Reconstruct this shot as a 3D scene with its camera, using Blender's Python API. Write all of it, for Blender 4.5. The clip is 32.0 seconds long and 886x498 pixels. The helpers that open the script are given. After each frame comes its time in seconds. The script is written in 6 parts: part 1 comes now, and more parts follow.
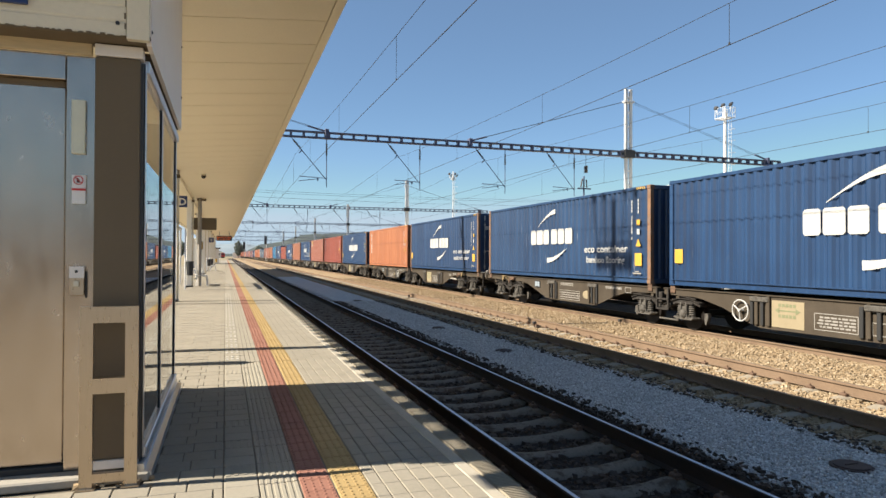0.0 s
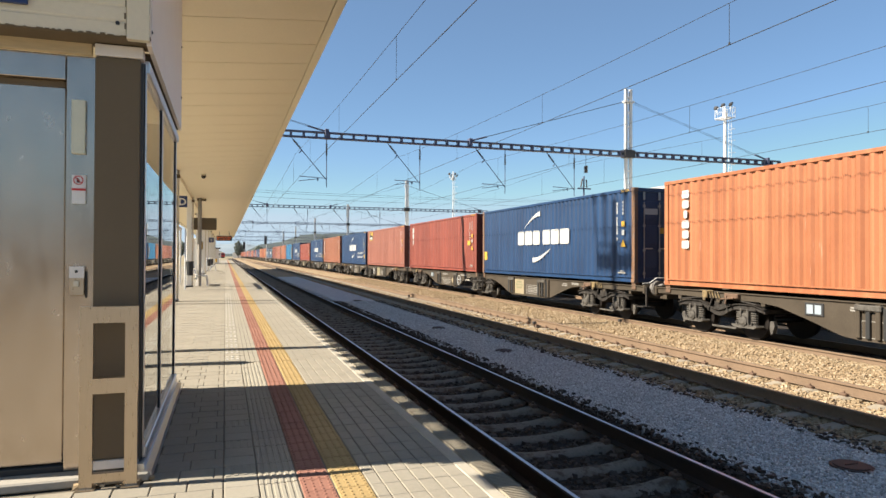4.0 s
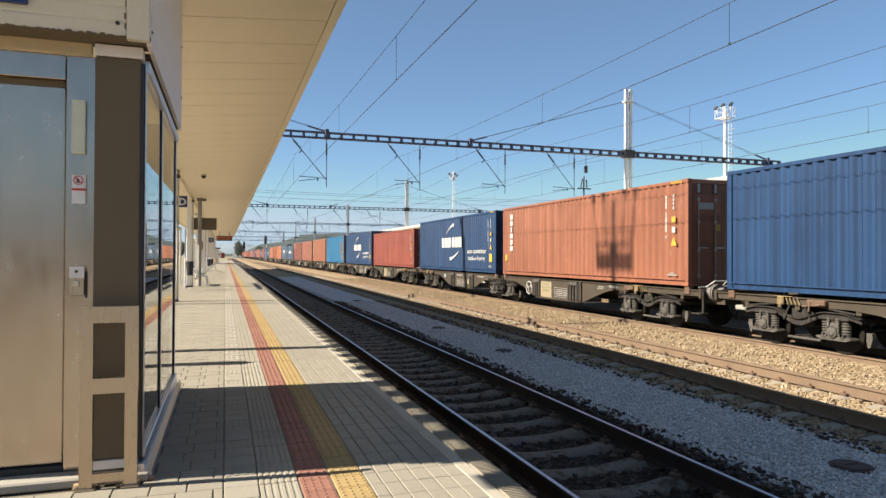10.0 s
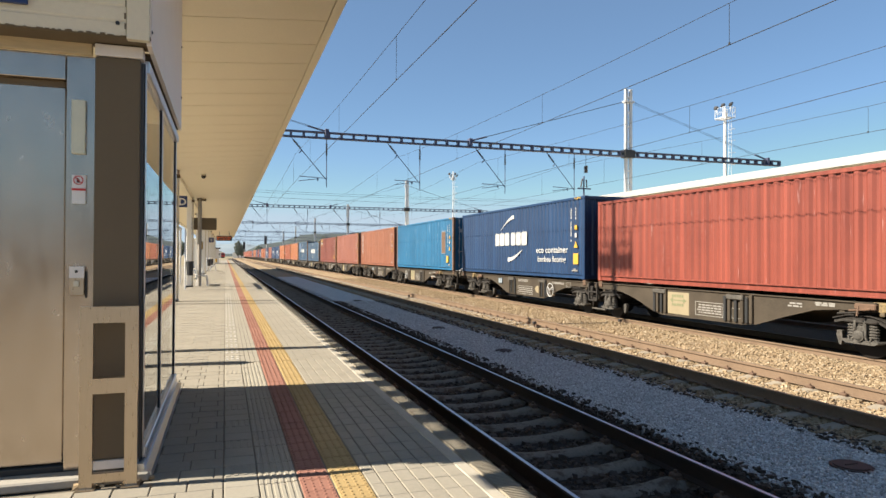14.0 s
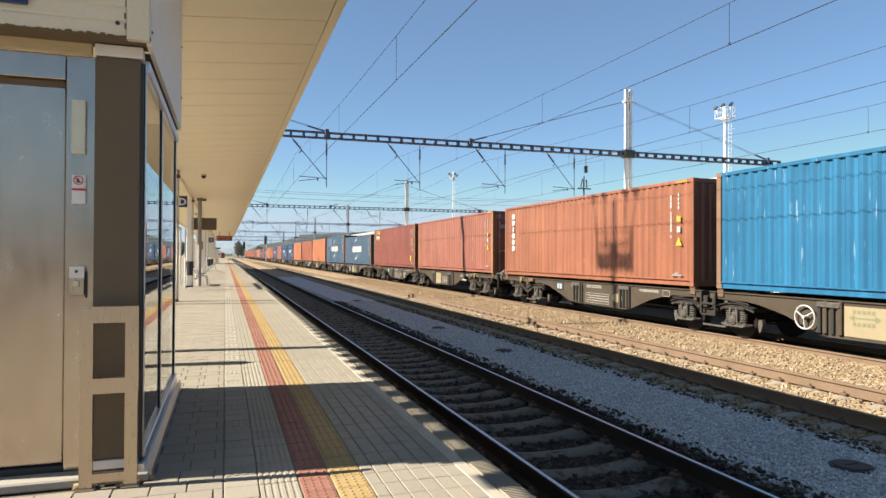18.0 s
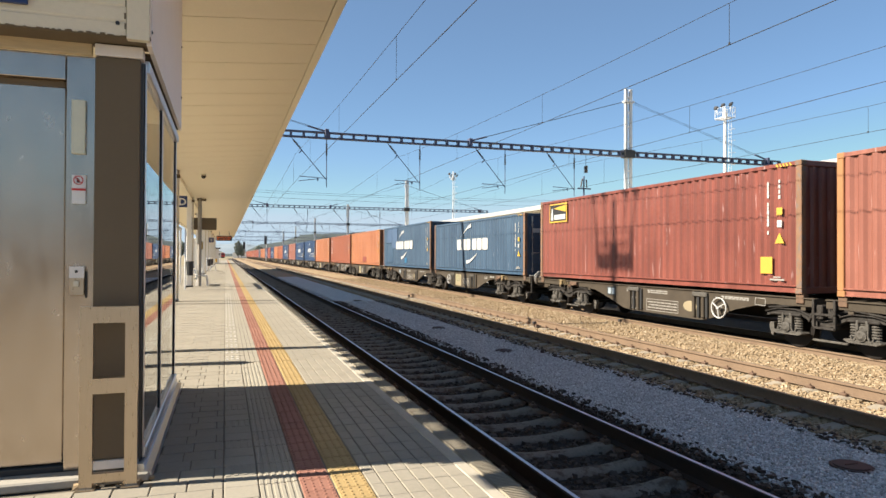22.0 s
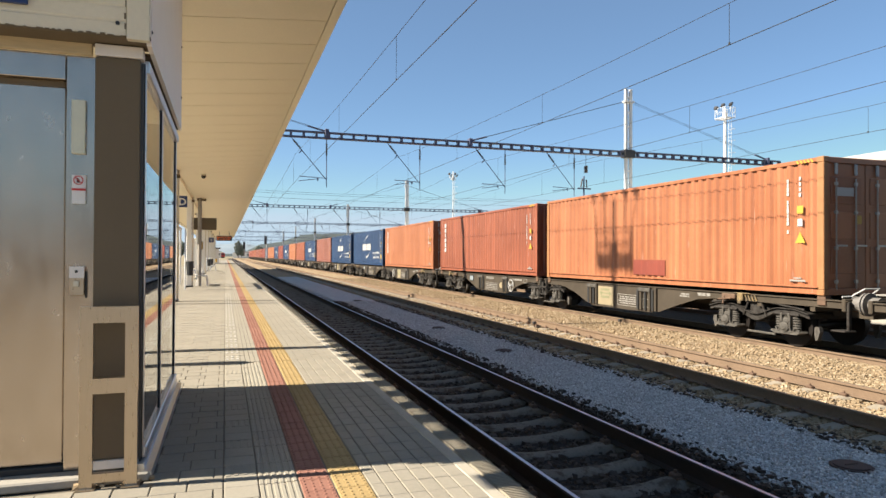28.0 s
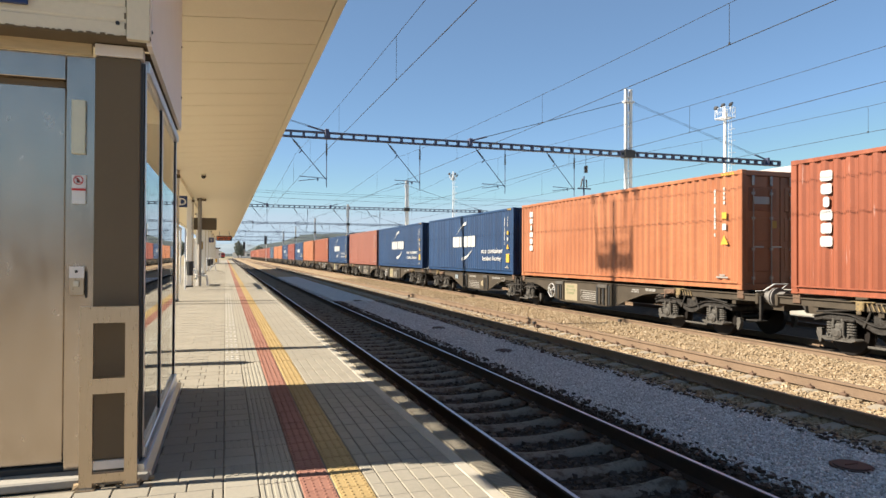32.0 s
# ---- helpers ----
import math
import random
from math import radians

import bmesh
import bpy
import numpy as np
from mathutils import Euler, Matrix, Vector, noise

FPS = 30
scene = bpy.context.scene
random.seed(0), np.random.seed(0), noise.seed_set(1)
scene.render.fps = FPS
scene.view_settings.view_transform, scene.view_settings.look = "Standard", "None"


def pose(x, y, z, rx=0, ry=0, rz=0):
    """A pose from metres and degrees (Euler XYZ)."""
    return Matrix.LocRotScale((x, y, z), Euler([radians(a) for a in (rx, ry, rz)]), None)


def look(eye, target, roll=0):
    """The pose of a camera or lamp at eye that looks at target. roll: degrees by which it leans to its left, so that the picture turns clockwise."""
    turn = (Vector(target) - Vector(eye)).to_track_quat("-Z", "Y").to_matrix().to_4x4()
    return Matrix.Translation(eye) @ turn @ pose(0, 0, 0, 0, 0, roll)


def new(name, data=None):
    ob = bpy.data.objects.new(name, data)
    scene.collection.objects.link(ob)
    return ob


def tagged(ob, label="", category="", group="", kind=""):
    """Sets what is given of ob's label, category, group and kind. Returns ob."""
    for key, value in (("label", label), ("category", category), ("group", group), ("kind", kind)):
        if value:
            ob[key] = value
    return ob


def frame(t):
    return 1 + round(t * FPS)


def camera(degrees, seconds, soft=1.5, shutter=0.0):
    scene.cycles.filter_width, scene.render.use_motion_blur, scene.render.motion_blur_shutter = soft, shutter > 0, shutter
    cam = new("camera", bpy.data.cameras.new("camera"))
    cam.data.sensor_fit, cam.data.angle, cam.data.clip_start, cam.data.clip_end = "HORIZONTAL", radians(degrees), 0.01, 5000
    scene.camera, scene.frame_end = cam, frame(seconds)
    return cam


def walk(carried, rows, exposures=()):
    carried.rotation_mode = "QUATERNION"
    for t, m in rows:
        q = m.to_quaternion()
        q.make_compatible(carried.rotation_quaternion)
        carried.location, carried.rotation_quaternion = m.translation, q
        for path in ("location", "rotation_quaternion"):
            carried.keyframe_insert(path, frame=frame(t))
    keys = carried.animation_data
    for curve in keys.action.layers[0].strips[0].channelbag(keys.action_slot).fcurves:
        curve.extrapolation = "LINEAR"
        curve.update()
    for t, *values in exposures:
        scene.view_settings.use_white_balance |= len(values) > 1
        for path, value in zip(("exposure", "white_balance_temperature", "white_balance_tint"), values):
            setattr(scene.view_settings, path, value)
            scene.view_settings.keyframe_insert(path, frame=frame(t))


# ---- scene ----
# ---- camera ----
cam = camera(68.42, 32.0)
EYE = pose(0, 0, 1.35, 90.61, 0, -18.48) @ pose(0, 0, 0, 0, 0, 0.24)
walk(cam, [(0, EYE), (32, EYE)], exposures=[(0, 1.47, 6500, 10), (1, 1.46, 6500, 10), (2, 1.58, 6500, 10), (3, 1.57, 6500, 10), (6, 1.61, 6500, 10), (8, 1.61, 6500, 10), (9, 1.56, 6500, 10), (10, 1.47, 6500, 10), (11, 1.59, 6500, 10), (12, 1.58, 6500, 10), (13, 1.37, 6350, 10), (14, 1.51, 6500, 10),
                                         (17, 1.57, 6500, 10), (23, 1.58, 6500, 10), (24, 1.39, 6300, 10), (25, 1.05, 6000, 14), (25.6, 1.03, 6000, 14), (27.3, 1.55, 6500, 10), (28, 1.59, 6500, 10), (32, 1.56, 6500, 10)])

# ---- light ----
SUN_FROM = Vector((-1.0, 0.1, 0.765)).normalized()
world = bpy.data.worlds.new("sky")
scene.world = world
world.use_nodes = True
wn = world.node_tree
sky = wn.nodes.new("ShaderNodeTexSky")
sky.sky_type, sky.sun_disc = "NISHITA", False
sky.sun_elevation = math.asin(SUN_FROM.z)
sky.sun_rotation = math.atan2(SUN_FROM.x, SUN_FROM.y)
sky.altitude, sky.air_density, sky.dust_density, sky.ozone_density = 300, 0.8, 0.25, 1.6
tone = wn.nodes.new("ShaderNodeHueSaturation")
tone.inputs["Saturation"].default_value = 1.14
wn.links.new(sky.outputs["Color"], tone.inputs["Color"])
tint = wn.nodes.new("ShaderNodeMix")
tint.data_type, tint.blend_type = "RGBA", "MULTIPLY"
tint.inputs[0].default_value = 1.0
tint.inputs[7].default_value = (0.92, 1.015, 1.03, 1)
wn.links.new(tone.outputs["Color"], tint.inputs[6])
haze = wn.nodes.new("ShaderNodeMix")
haze.data_type = "RGBA"
haze.inputs[0].default_value = 0.15
haze.inputs[7].default_value = (4.1, 5.1, 6.1, 1)
wn.links.new(tint.outputs[2], haze.inputs[6])
# haze levels the sky off close to the horizon
level = wn.nodes.new("ShaderNodeMix")
level.data_type, level.blend_type = "RGBA", "DARKEN"
level.inputs[0].default_value = 1.0
level.inputs[7].default_value = (3.75, 4.75, 5.6, 1)
wn.links.new(haze.outputs[2], level.inputs[6])
wn.links.new(level.outputs[2], wn.nodes["Background"].inputs["Color"])
wn.nodes["Background"].inputs["Strength"].default_value = 0.0505
sun = new("sun", bpy.data.lights.new("sun", "SUN"))
sun.data.energy, sun.data.angle, sun.data.color = 5.0, radians(0.55), (1.0, 0.905, 0.755)
sun.matrix_world = look(SUN_FROM * 100, (0, 0, 0))


# ---- mesh helpers ----
class Shape:
    """Vertices and faces of one mesh, gathered from simple solids."""

    def __init__(self):
        self.v, self.f = [], []

    def add(self, verts, faces):
        n = len(self.v)
        self.v.extend(verts)
        self.f.extend(tuple(n + i for i in f) for f in faces)
        return self

    def box(self, x0, x1, y0, y1, z0, z1, m=None):
        vs = [Vector((x, y, z)) for x in (x0, x1) for y in (y0, y1) for z in (z0, z1)]
        if m is not None:
            vs = [m @ v for v in vs]
        return self.add(vs, [(0, 1, 3, 2), (4, 6, 7, 5), (0, 4, 5, 1), (2, 3, 7, 6), (0, 2, 6, 4), (1, 5, 7, 3)])

    def cbox(self, x0, x1, y0, y1, z0, z1, c=0.01, m=None):
        """A box with chamfered edges."""
        lo, hi = Vector((x0, y0, z0)), Vector((x1, y1, z1))
        c = min(c, 0.45 * min(hi - lo))
        idx, vs = {}, []
        for sx in (0, 1):
            for sy in (0, 1):
                for sz in (0, 1):
                    s = (sx, sy, sz)
                    for a in range(3):
                        p = Vector([(hi if s[i] else lo)[i] if i == a else ((hi[i] - c) if s[i] else (lo[i] + c)) for i in range(3)])
                        idx[(s, a)] = len(vs)
                        vs.append(m @ p if m is not None else p)
        fs = []
        mid = (lo + hi) / 2
        for a in range(3):
            b, d = (a + 1) % 3, (a + 2) % 3
            for sa in (0, 1):
                q = []
                for sb, sd in ((0, 0), (1, 0), (1, 1), (0, 1)):
                    s = [0, 0, 0]
                    s[a], s[b], s[d] = sa, sb, sd
                    q.append(idx[(tuple(s), a)])
                fs.append(tuple(q) if sa else tuple(reversed(q)))
            for sb in (0, 1):
                for sd in (0, 1):
                    s0, s1 = [0, 0, 0], [0, 0, 0]
                    s0[a], s1[a] = 0, 1
                    for s in (s0, s1):
                        s[b], s[d] = sb, sd
                    q = [idx[(tuple(s0), b)], idx[(tuple(s1), b)], idx[(tuple(s1), d)], idx[(tuple(s0), d)]]
                    fs.append(tuple(q) if sb != sd else tuple(reversed(q)))
        for sx in (0, 1):
            for sy in (0, 1):
                for sz in (0, 1):
                    s = (sx, sy, sz)
                    q = (idx[(s, 0)], idx[(s, 1)], idx[(s, 2)])
                    fs.append(q if (sx + sy + sz) % 2 else tuple(reversed(q)))
        return self.add(vs, fs)

    def rod(self, a, b, r, n=8, r2=None):
        a, b = Vector(a), Vector(b)
        r2 = r if r2 is None else r2
        d = (b - a).normalized()
        u = d.orthogonal().normalized()
        w = d.cross(u)
        ring = [(u * math.cos(2 * math.pi * i / n) + w * math.sin(2 * math.pi * i / n)) for i in range(n)]
        vs = [a + q * r for q in ring] + [b + q * r2 for q in ring]
        fs = [(i, (i + 1) % n, n + (i + 1) % n, n + i) for i in range(n)]
        return self.add(vs, fs + [tuple(reversed(range(n))), tuple(range(n, 2 * n))])

    def pipe(self, pts, r, n=6):
        """One unbroken tube along a line of points."""
        pts = [Vector(q) for q in pts]
        vs, fs = [], []
        u = None
        for i, q in enumerate(pts):
            d = (pts[min(i + 1, len(pts) - 1)] - pts[max(i - 1, 0)]).normalized()
            u = d.orthogonal().normalized() if u is None else (u - d * u.dot(d)).normalized()
            w = d.cross(u)
            vs += [q + (u * math.cos(2 * math.pi * j / n) + w * math.sin(2 * math.pi * j / n)) * r for j in range(n)]
        for i in range(len(pts) - 1):
            fs += [(i * n + j, i * n + (j + 1) % n, (i + 1) * n + (j + 1) % n, (i + 1) * n + j) for j in range(n)]
        k = len(vs)
        return self.add(vs, fs + [tuple(reversed(range(n))), tuple(range(k - n, k))])

    def turned(self, prof, n=12):
        """A profile of (radius, z) pairs turned about the z axis."""
        vs = [Vector((r * math.cos(2 * math.pi * i / n), r * math.sin(2 * math.pi * i / n), z)) for r, z in prof for i in range(n)]
        fs = [(j * n + i, j * n + (i + 1) % n, (j + 1) * n + (i + 1) % n, (j + 1) * n + i) for j in range(len(prof) - 1) for i in range(n)]
        return self.add(vs, fs)

    def prism(self, outline, axis, a, b):
        """An outline of (u, v) pairs drawn out along an axis from a to b. axis x: (y, z); y: (x, z); z: (x, y)."""
        def at(u, v, w):
            return {"x": Vector((w, u, v)), "y": Vector((u, w, v)), "z": Vector((u, v, w))}[axis]
        n = len(outline)
        vs = [at(u, v, a) for u, v in outline] + [at(u, v, b) for u, v in outline]
        fs = [(i, (i + 1) % n, n + (i + 1) % n, n + i) for i in range(n)]
        return self.add(vs, fs + [tuple(reversed(range(n))), tuple(range(n, 2 * n))])

    def sheet(self, rows):
        """A grid of points, row by row."""
        n = len(rows[0])
        vs = [Vector(p) for row in rows for p in row]
        fs = [(j * n + i, j * n + i + 1, (j + 1) * n + i + 1, (j + 1) * n + i) for j in range(len(rows) - 1) for i in range(n - 1)]
        return self.add(vs, fs)

    def disc(self, c, axis, r, t, n=16):
        c = Vector(c)
        d = Vector(axis).normalized() * t / 2
        return self.rod(c - d, c + d, r, n)

    def mesh(self, name, material, smooth=False):
        me = bpy.data.meshes.new(name)
        me.from_pydata([tuple(v) for v in self.v], [], self.f)
        me.materials.append(material)
        bm = bmesh.new()
        bm.from_mesh(me)
        bmesh.ops.recalc_face_normals(bm, faces=bm.faces)
        bm.to_mesh(me)
        bm.free()
        if smooth:
            for p in me.polygons:
                p.use_smooth = True
        return me


def part(name, shape, material, parent=None, label="", smooth=False):
    """One mesh object from a Shape or a ready mesh, under a thing or a part."""
    me = shape if isinstance(shape, bpy.types.Mesh) else shape.mesh(name, material, smooth)
    ob = new(name, me)
    ob.parent = parent
    if label:
        ob["label"] = label
    return ob


def thing(name, x, y, z, label, category, group="", rz=0):
    ob = new(name)
    ob.empty_display_size = 0.2
    ob.matrix_basis = pose(x, y, z, 0, 0, rz)
    return tagged(ob, label, category, group)


# ---- materials ----
def shader(name):
    m = bpy.data.materials.new(name)
    m.use_nodes = True
    nt = m.node_tree
    return m, nt, nt.nodes["Principled BSDF"]


def link(nt, a, b):
    nt.links.new(a, b)


def noise_tex(nt, coord, scale, detail=4, rough=0.6):
    n = nt.nodes.new("ShaderNodeTexNoise")
    n.inputs["Scale"].default_value, n.inputs["Detail"].default_value, n.inputs["Roughness"].default_value = scale, detail, rough
    link(nt, coord, n.inputs["Vector"])
    return n.outputs["Fac"]


def ramp(nt, fac, stops):
    r = nt.nodes.new("ShaderNodeValToRGB")
    while len(r.color_ramp.elements) < len(stops):
        r.color_ramp.elements.new(0.5)
    for e, (p, c) in zip(r.color_ramp.elements, stops):
        e.position = p
        e.color = (*c, 1) if len(c) == 3 else c
    link(nt, fac, r.inputs["Fac"])
    return r.outputs["Color"]


def mix(nt, fac, a, b, mode="MIX"):
    n = nt.nodes.new("ShaderNodeMix")
    n.data_type, n.blend_type = "RGBA", mode
    for sock, val in ((n.inputs[0], fac), (n.inputs[6], a), (n.inputs[7], b)):
        if hasattr(val, "is_linked"):
            link(nt, val, sock)
        elif isinstance(val, (int, float)):
            sock.default_value = val
        else:
            sock.default_value = (*val, 1)
    return n.outputs[2]


def place(nt, stretch=(1, 1, 1), shuffle=False):
    tc = nt.nodes.new("ShaderNodeTexCoord")
    mp = nt.nodes.new("ShaderNodeMapping")
    mp.inputs["Scale"].default_value = stretch
    link(nt, tc.outputs["Object"], mp.inputs["Vector"])
    if shuffle:
        oi = nt.nodes.new("ShaderNodeObjectInfo")
        mu = nt.nodes.new("ShaderNodeMath")
        mu.operation = "MULTIPLY"
        mu.inputs[1].default_value = 37.0
        link(nt, oi.outputs["Random"], mu.inputs[0])
        link(nt, mu.outputs[0], mp.inputs["Location"])
    return mp.outputs["Vector"]


def bump(nt, b, height, strength=0.3, distance=0.01):
    n = nt.nodes.new("ShaderNodeBump")
    n.inputs["Strength"].default_value, n.inputs["Distance"].default_value = strength, distance
    link(nt, height, n.inputs["Height"])
    link(nt, n.outputs["Normal"], b.inputs["Normal"])


def scaled(c, k):
    return tuple(min(1.0, x * k) for x in c)


def plain(name, c, rough=0.6, metal=0.0, vary=0.15, s1=3.0, s2=40.0, relief=0.15, dist=0.004, stretch=(1, 1, 1), shuffle=False, dirt=None, dirt_at=0.62, spec=0.5):
    """A surface with broad and fine variation, slight relief, and an optional dirt colour in patches."""
    m, nt, b = shader(name)
    v = place(nt, stretch, shuffle)
    broad, fine = noise_tex(nt, v, s1), noise_tex(nt, v, s2, 6)
    col = ramp(nt, broad, [(0.3, scaled(c, 1 - vary)), (0.7, scaled(c, 1 + vary))])
    col = mix(nt, 0.5, col, ramp(nt, fine, [(0.3, scaled(c, 1 - vary)), (0.7, scaled(c, 1 + vary))]))
    if dirt:
        patch = ramp(nt, noise_tex(nt, v, s1 * 2.3, 8, 0.7), [(dirt_at, (0, 0, 0)), (min(1, dirt_at + 0.12), (1, 1, 1))])
        col = mix(nt, patch, col, dirt)
    link(nt, col, b.inputs["Base Color"])
    rr = nt.nodes.new("ShaderNodeMapRange")
    rr.inputs["To Min"].default_value, rr.inputs["To Max"].default_value = max(0.02, rough - 0.1), min(1, rough + 0.1)
    link(nt, fine, rr.inputs["Value"])
    link(nt, rr.outputs["Result"], b.inputs["Roughness"])
    b.inputs["Metallic"].default_value = metal
    b.inputs["Specular IOR Level"].default_value = spec
    if relief:
        bump(nt, b, fine, relief, dist)
    return m


def container_paint(name, c, fade, rust=0.5, wear=0.5):
    """Sprayed steel: faded patches, painted light and shade of the folds, run-off streaks, vertical scrapes and rust.
    """
    m, nt, b = shader(name)
    v = place(nt, (1, 1, 1), True)
    streak = noise_tex(nt, place(nt, (3, 9, 0.5), True), 1.0, 6, 0.65)
    broad = noise_tex(nt, v, 0.5, 5)
    fine = noise_tex(nt, v, 30, 6)
    col = ramp(nt, broad, [(0.3, scaled(c, 0.85)), (0.72, fade)])
    # vertical tone bands imitate light and shade on the corrugation
    fold_shade = noise_tex(nt, place(nt, (0.3, 5.5, 0.12), True), 1.0, 2, 0.5)
    col = mix(nt, ramp(nt, fold_shade, [(0.5, (0, 0, 0)), (0.68, (0.6, 0.6, 0.6))]), col, scaled(fade, 1.28))
    col = mix(nt, ramp(nt, fold_shade, [(0.3, (0.35, 0.35, 0.35)), (0.46, (0, 0, 0))]), col, scaled(c, 0.8))
    col = mix(nt, ramp(nt, streak, [(0.52, (0, 0, 0)), (0.8, (0.55, 0.55, 0.55))]), col, scaled(fade, 1.15))
    col = mix(nt, ramp(nt, streak, [(0.2, (0.3, 0.3, 0.3)), (0.36, (0, 0, 0))]), col, scaled(c, 0.68))
    col = mix(nt, ramp(nt, fine, [(0.35, (0.14, 0.14, 0.14)), (0.65, (0, 0, 0))]), col, (0.03, 0.025, 0.02))
    spots = noise_tex(nt, place(nt, (1, 2.2, 1), True), 3.2, 9, 0.75)
    col = mix(nt, ramp(nt, spots, [(0.735 - 0.09 * rust, (0, 0, 0)), (0.79 - 0.09 * rust, (rust, rust, rust))]), col, (0.12, 0.057, 0.03))
    scr = noise_tex(nt, place(nt, (1, 7.0, 0.55), True), 2.2, 5, 0.6)
    pale = tuple(0.55 * q + 0.16 for q in scaled(fade, 1.7))
    col = mix(nt, ramp(nt, scr, [(0.685 - 0.06 * wear, (0, 0, 0)), (0.74 - 0.06 * wear, (wear, wear, wear))]), col, pale)
    link(nt, col, b.inputs["Base Color"])
    b.inputs["Roughness"].default_value = 0.44
    b.inputs["Specular IOR Level"].default_value = 0.5
    bump(nt, b, noise_tex(nt, v, 2.5, 3), 0.12, 0.02)
    return m


BLUE = container_paint("paint_navy", (0.005, 0.026, 0.078), (0.009, 0.037, 0.1), 0.25, 0.15)
WORN_BLUE = container_paint("paint_worn_navy", (0.006, 0.026, 0.075), (0.012, 0.041, 0.102), 0.95, 0.6)
PALE = container_paint("paint_steel_blue", (0.027, 0.058, 0.104), (0.041, 0.078, 0.126), 0.6, 0.6)
CYAN = container_paint("paint_sky_blue", (0.006, 0.094, 0.2), (0.013, 0.114, 0.228), 0.9, 0.85)
ORANGE = container_paint("paint_orange", (0.275, 0.093, 0.038), (0.32, 0.124, 0.056), 0.4, 0.35)
RUST = container_paint("paint_brick_orange", (0.2, 0.055, 0.026), (0.24, 0.072, 0.036), 0.4, 0.6)
TAN = container_paint("paint_brown_orange", (0.2, 0.072, 0.038), (0.235, 0.09, 0.05), 0.5, 0.5)
RED = container_paint("paint_oxide_red", (0.17, 0.037, 0.024), (0.21, 0.05, 0.032), 0.4, 0.5)
BRICK = container_paint("paint_dull_brick_red", (0.14, 0.037, 0.026), (0.178, 0.051, 0.036), 0.5, 0.7)
PINK = container_paint("paint_faded_red", (0.195, 0.066, 0.044), (0.235, 0.09, 0.063), 0.4, 0.7)
WHITE = plain("white_paint", (0.36, 0.36, 0.35), 0.5, vary=0.06, relief=0.05, dirt=(0.304, 0.289, 0.258))
YELLOW = plain("yellow_label", (0.42, 0.255, 0.035), 0.5, vary=0.08, relief=0.03)
BLACK = plain("black_rubber", (0.015, 0.015, 0.015), 0.6, relief=0.1)
TARP = plain("white_tarpaulin", (0.34, 0.335, 0.31), 0.6, vary=0.08, s1=1.5, relief=0.2, dirt=(0.342, 0.327, 0.304))
WAGON = plain("wagon_grey_brown", (0.052, 0.042, 0.031), 0.65, vary=0.35, s1=1.6, relief=0.15, shuffle=True, dirt=(0.053, 0.042, 0.032), dirt_at=0.55, spec=0.15)
BOGIE = plain("bogie_dust_brown", (0.032, 0.029, 0.026), 0.75, vary=0.55, s1=5, s2=25, relief=0.4, dist=0.01, shuffle=True, dirt=(0.018, 0.014, 0.012), dirt_at=0.5, spec=0.15)
# dusty iron, lightened to give axle boxes and springs their highlights
AXLE = plain("dusty_iron_highlight", (0.074, 0.068, 0.06), 0.75, vary=0.5, s1=6, s2=30, relief=0.3, dist=0.008, shuffle=True, dirt=(0.03, 0.025, 0.02), dirt_at=0.55, spec=0.15)
WHEEL = plain("wheel_steel", (0.023, 0.019, 0.017), 0.5, metal=0.6)
BARE = plain("worn_steel", (0.42, 0.4, 0.38), 0.4, metal=0.7, vary=0.2)
RUSTY = plain("rusty_iron", (0.099, 0.057, 0.034), 0.8, vary=0.35, s1=8)
CARD = plain("pale_card", (0.24, 0.28, 0.31), 0.4, vary=0.05)
CREAMP = plain("cream_plate", (0.225, 0.185, 0.115), 0.6, vary=0.1)
GREEN = plain("green_print", (0.14, 0.15, 0.08), 0.6, vary=0.1)
GREYPRINT = plain("pale_print", (0.213, 0.201, 0.182), 0.7, vary=0.15)

RAIL_TOP = plain("polished_rail_head", (0.6, 0.61, 0.64), 0.42, metal=1.0, vary=0.1, stretch=(20, 0.3, 20), relief=0.05)
# one rusty web in two tones: under canopy shade, then in sunlight
RAIL_WEB_SHADED = plain("rusty_web_shaded", (0.032, 0.022, 0.017), 0.85, vary=0.3, s1=2, relief=0.25, dirt=(0.038, 0.027, 0.021), spec=0.15)
RAIL_WEB_LIT = plain("rusty_web_sunlit", (0.15, 0.104, 0.07), 0.85, vary=0.25, s1=2, relief=0.25, dirt=(0.091, 0.061, 0.038), spec=0.15)
RAIL_DULL = plain("dull_rail_head", (0.155, 0.112, 0.082), 0.6, metal=0.3, vary=0.25, s1=1.5)
# same concrete twice: darker where the canopy shades it, paler in the sun
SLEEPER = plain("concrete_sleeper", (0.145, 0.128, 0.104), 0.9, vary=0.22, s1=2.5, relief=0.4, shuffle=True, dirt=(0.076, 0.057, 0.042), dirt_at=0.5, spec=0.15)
SLEEPER_LIT = plain("sunlit_concrete_sleeper", (0.25, 0.215, 0.165), 0.9, vary=0.22, s1=2.5, relief=0.4, shuffle=True, dirt=(0.12, 0.095, 0.07), dirt_at=0.55, spec=0.15)
CONCRETE = plain("edge_concrete", (0.289, 0.270, 0.236), 0.85, vary=0.12, s1=1.5, relief=0.25, dirt=(0.251, 0.228, 0.190), spec=0.15)
PAVER = plain("paver_beige", (0.232, 0.21, 0.17), 0.85, vary=0.14, s1=1.5, relief=0.3, shuffle=True, spec=0.15)
PAVER_RED = plain("paver_red", (0.225, 0.11, 0.082), 0.85, vary=0.15, s1=1.5, relief=0.3, shuffle=True, spec=0.15)
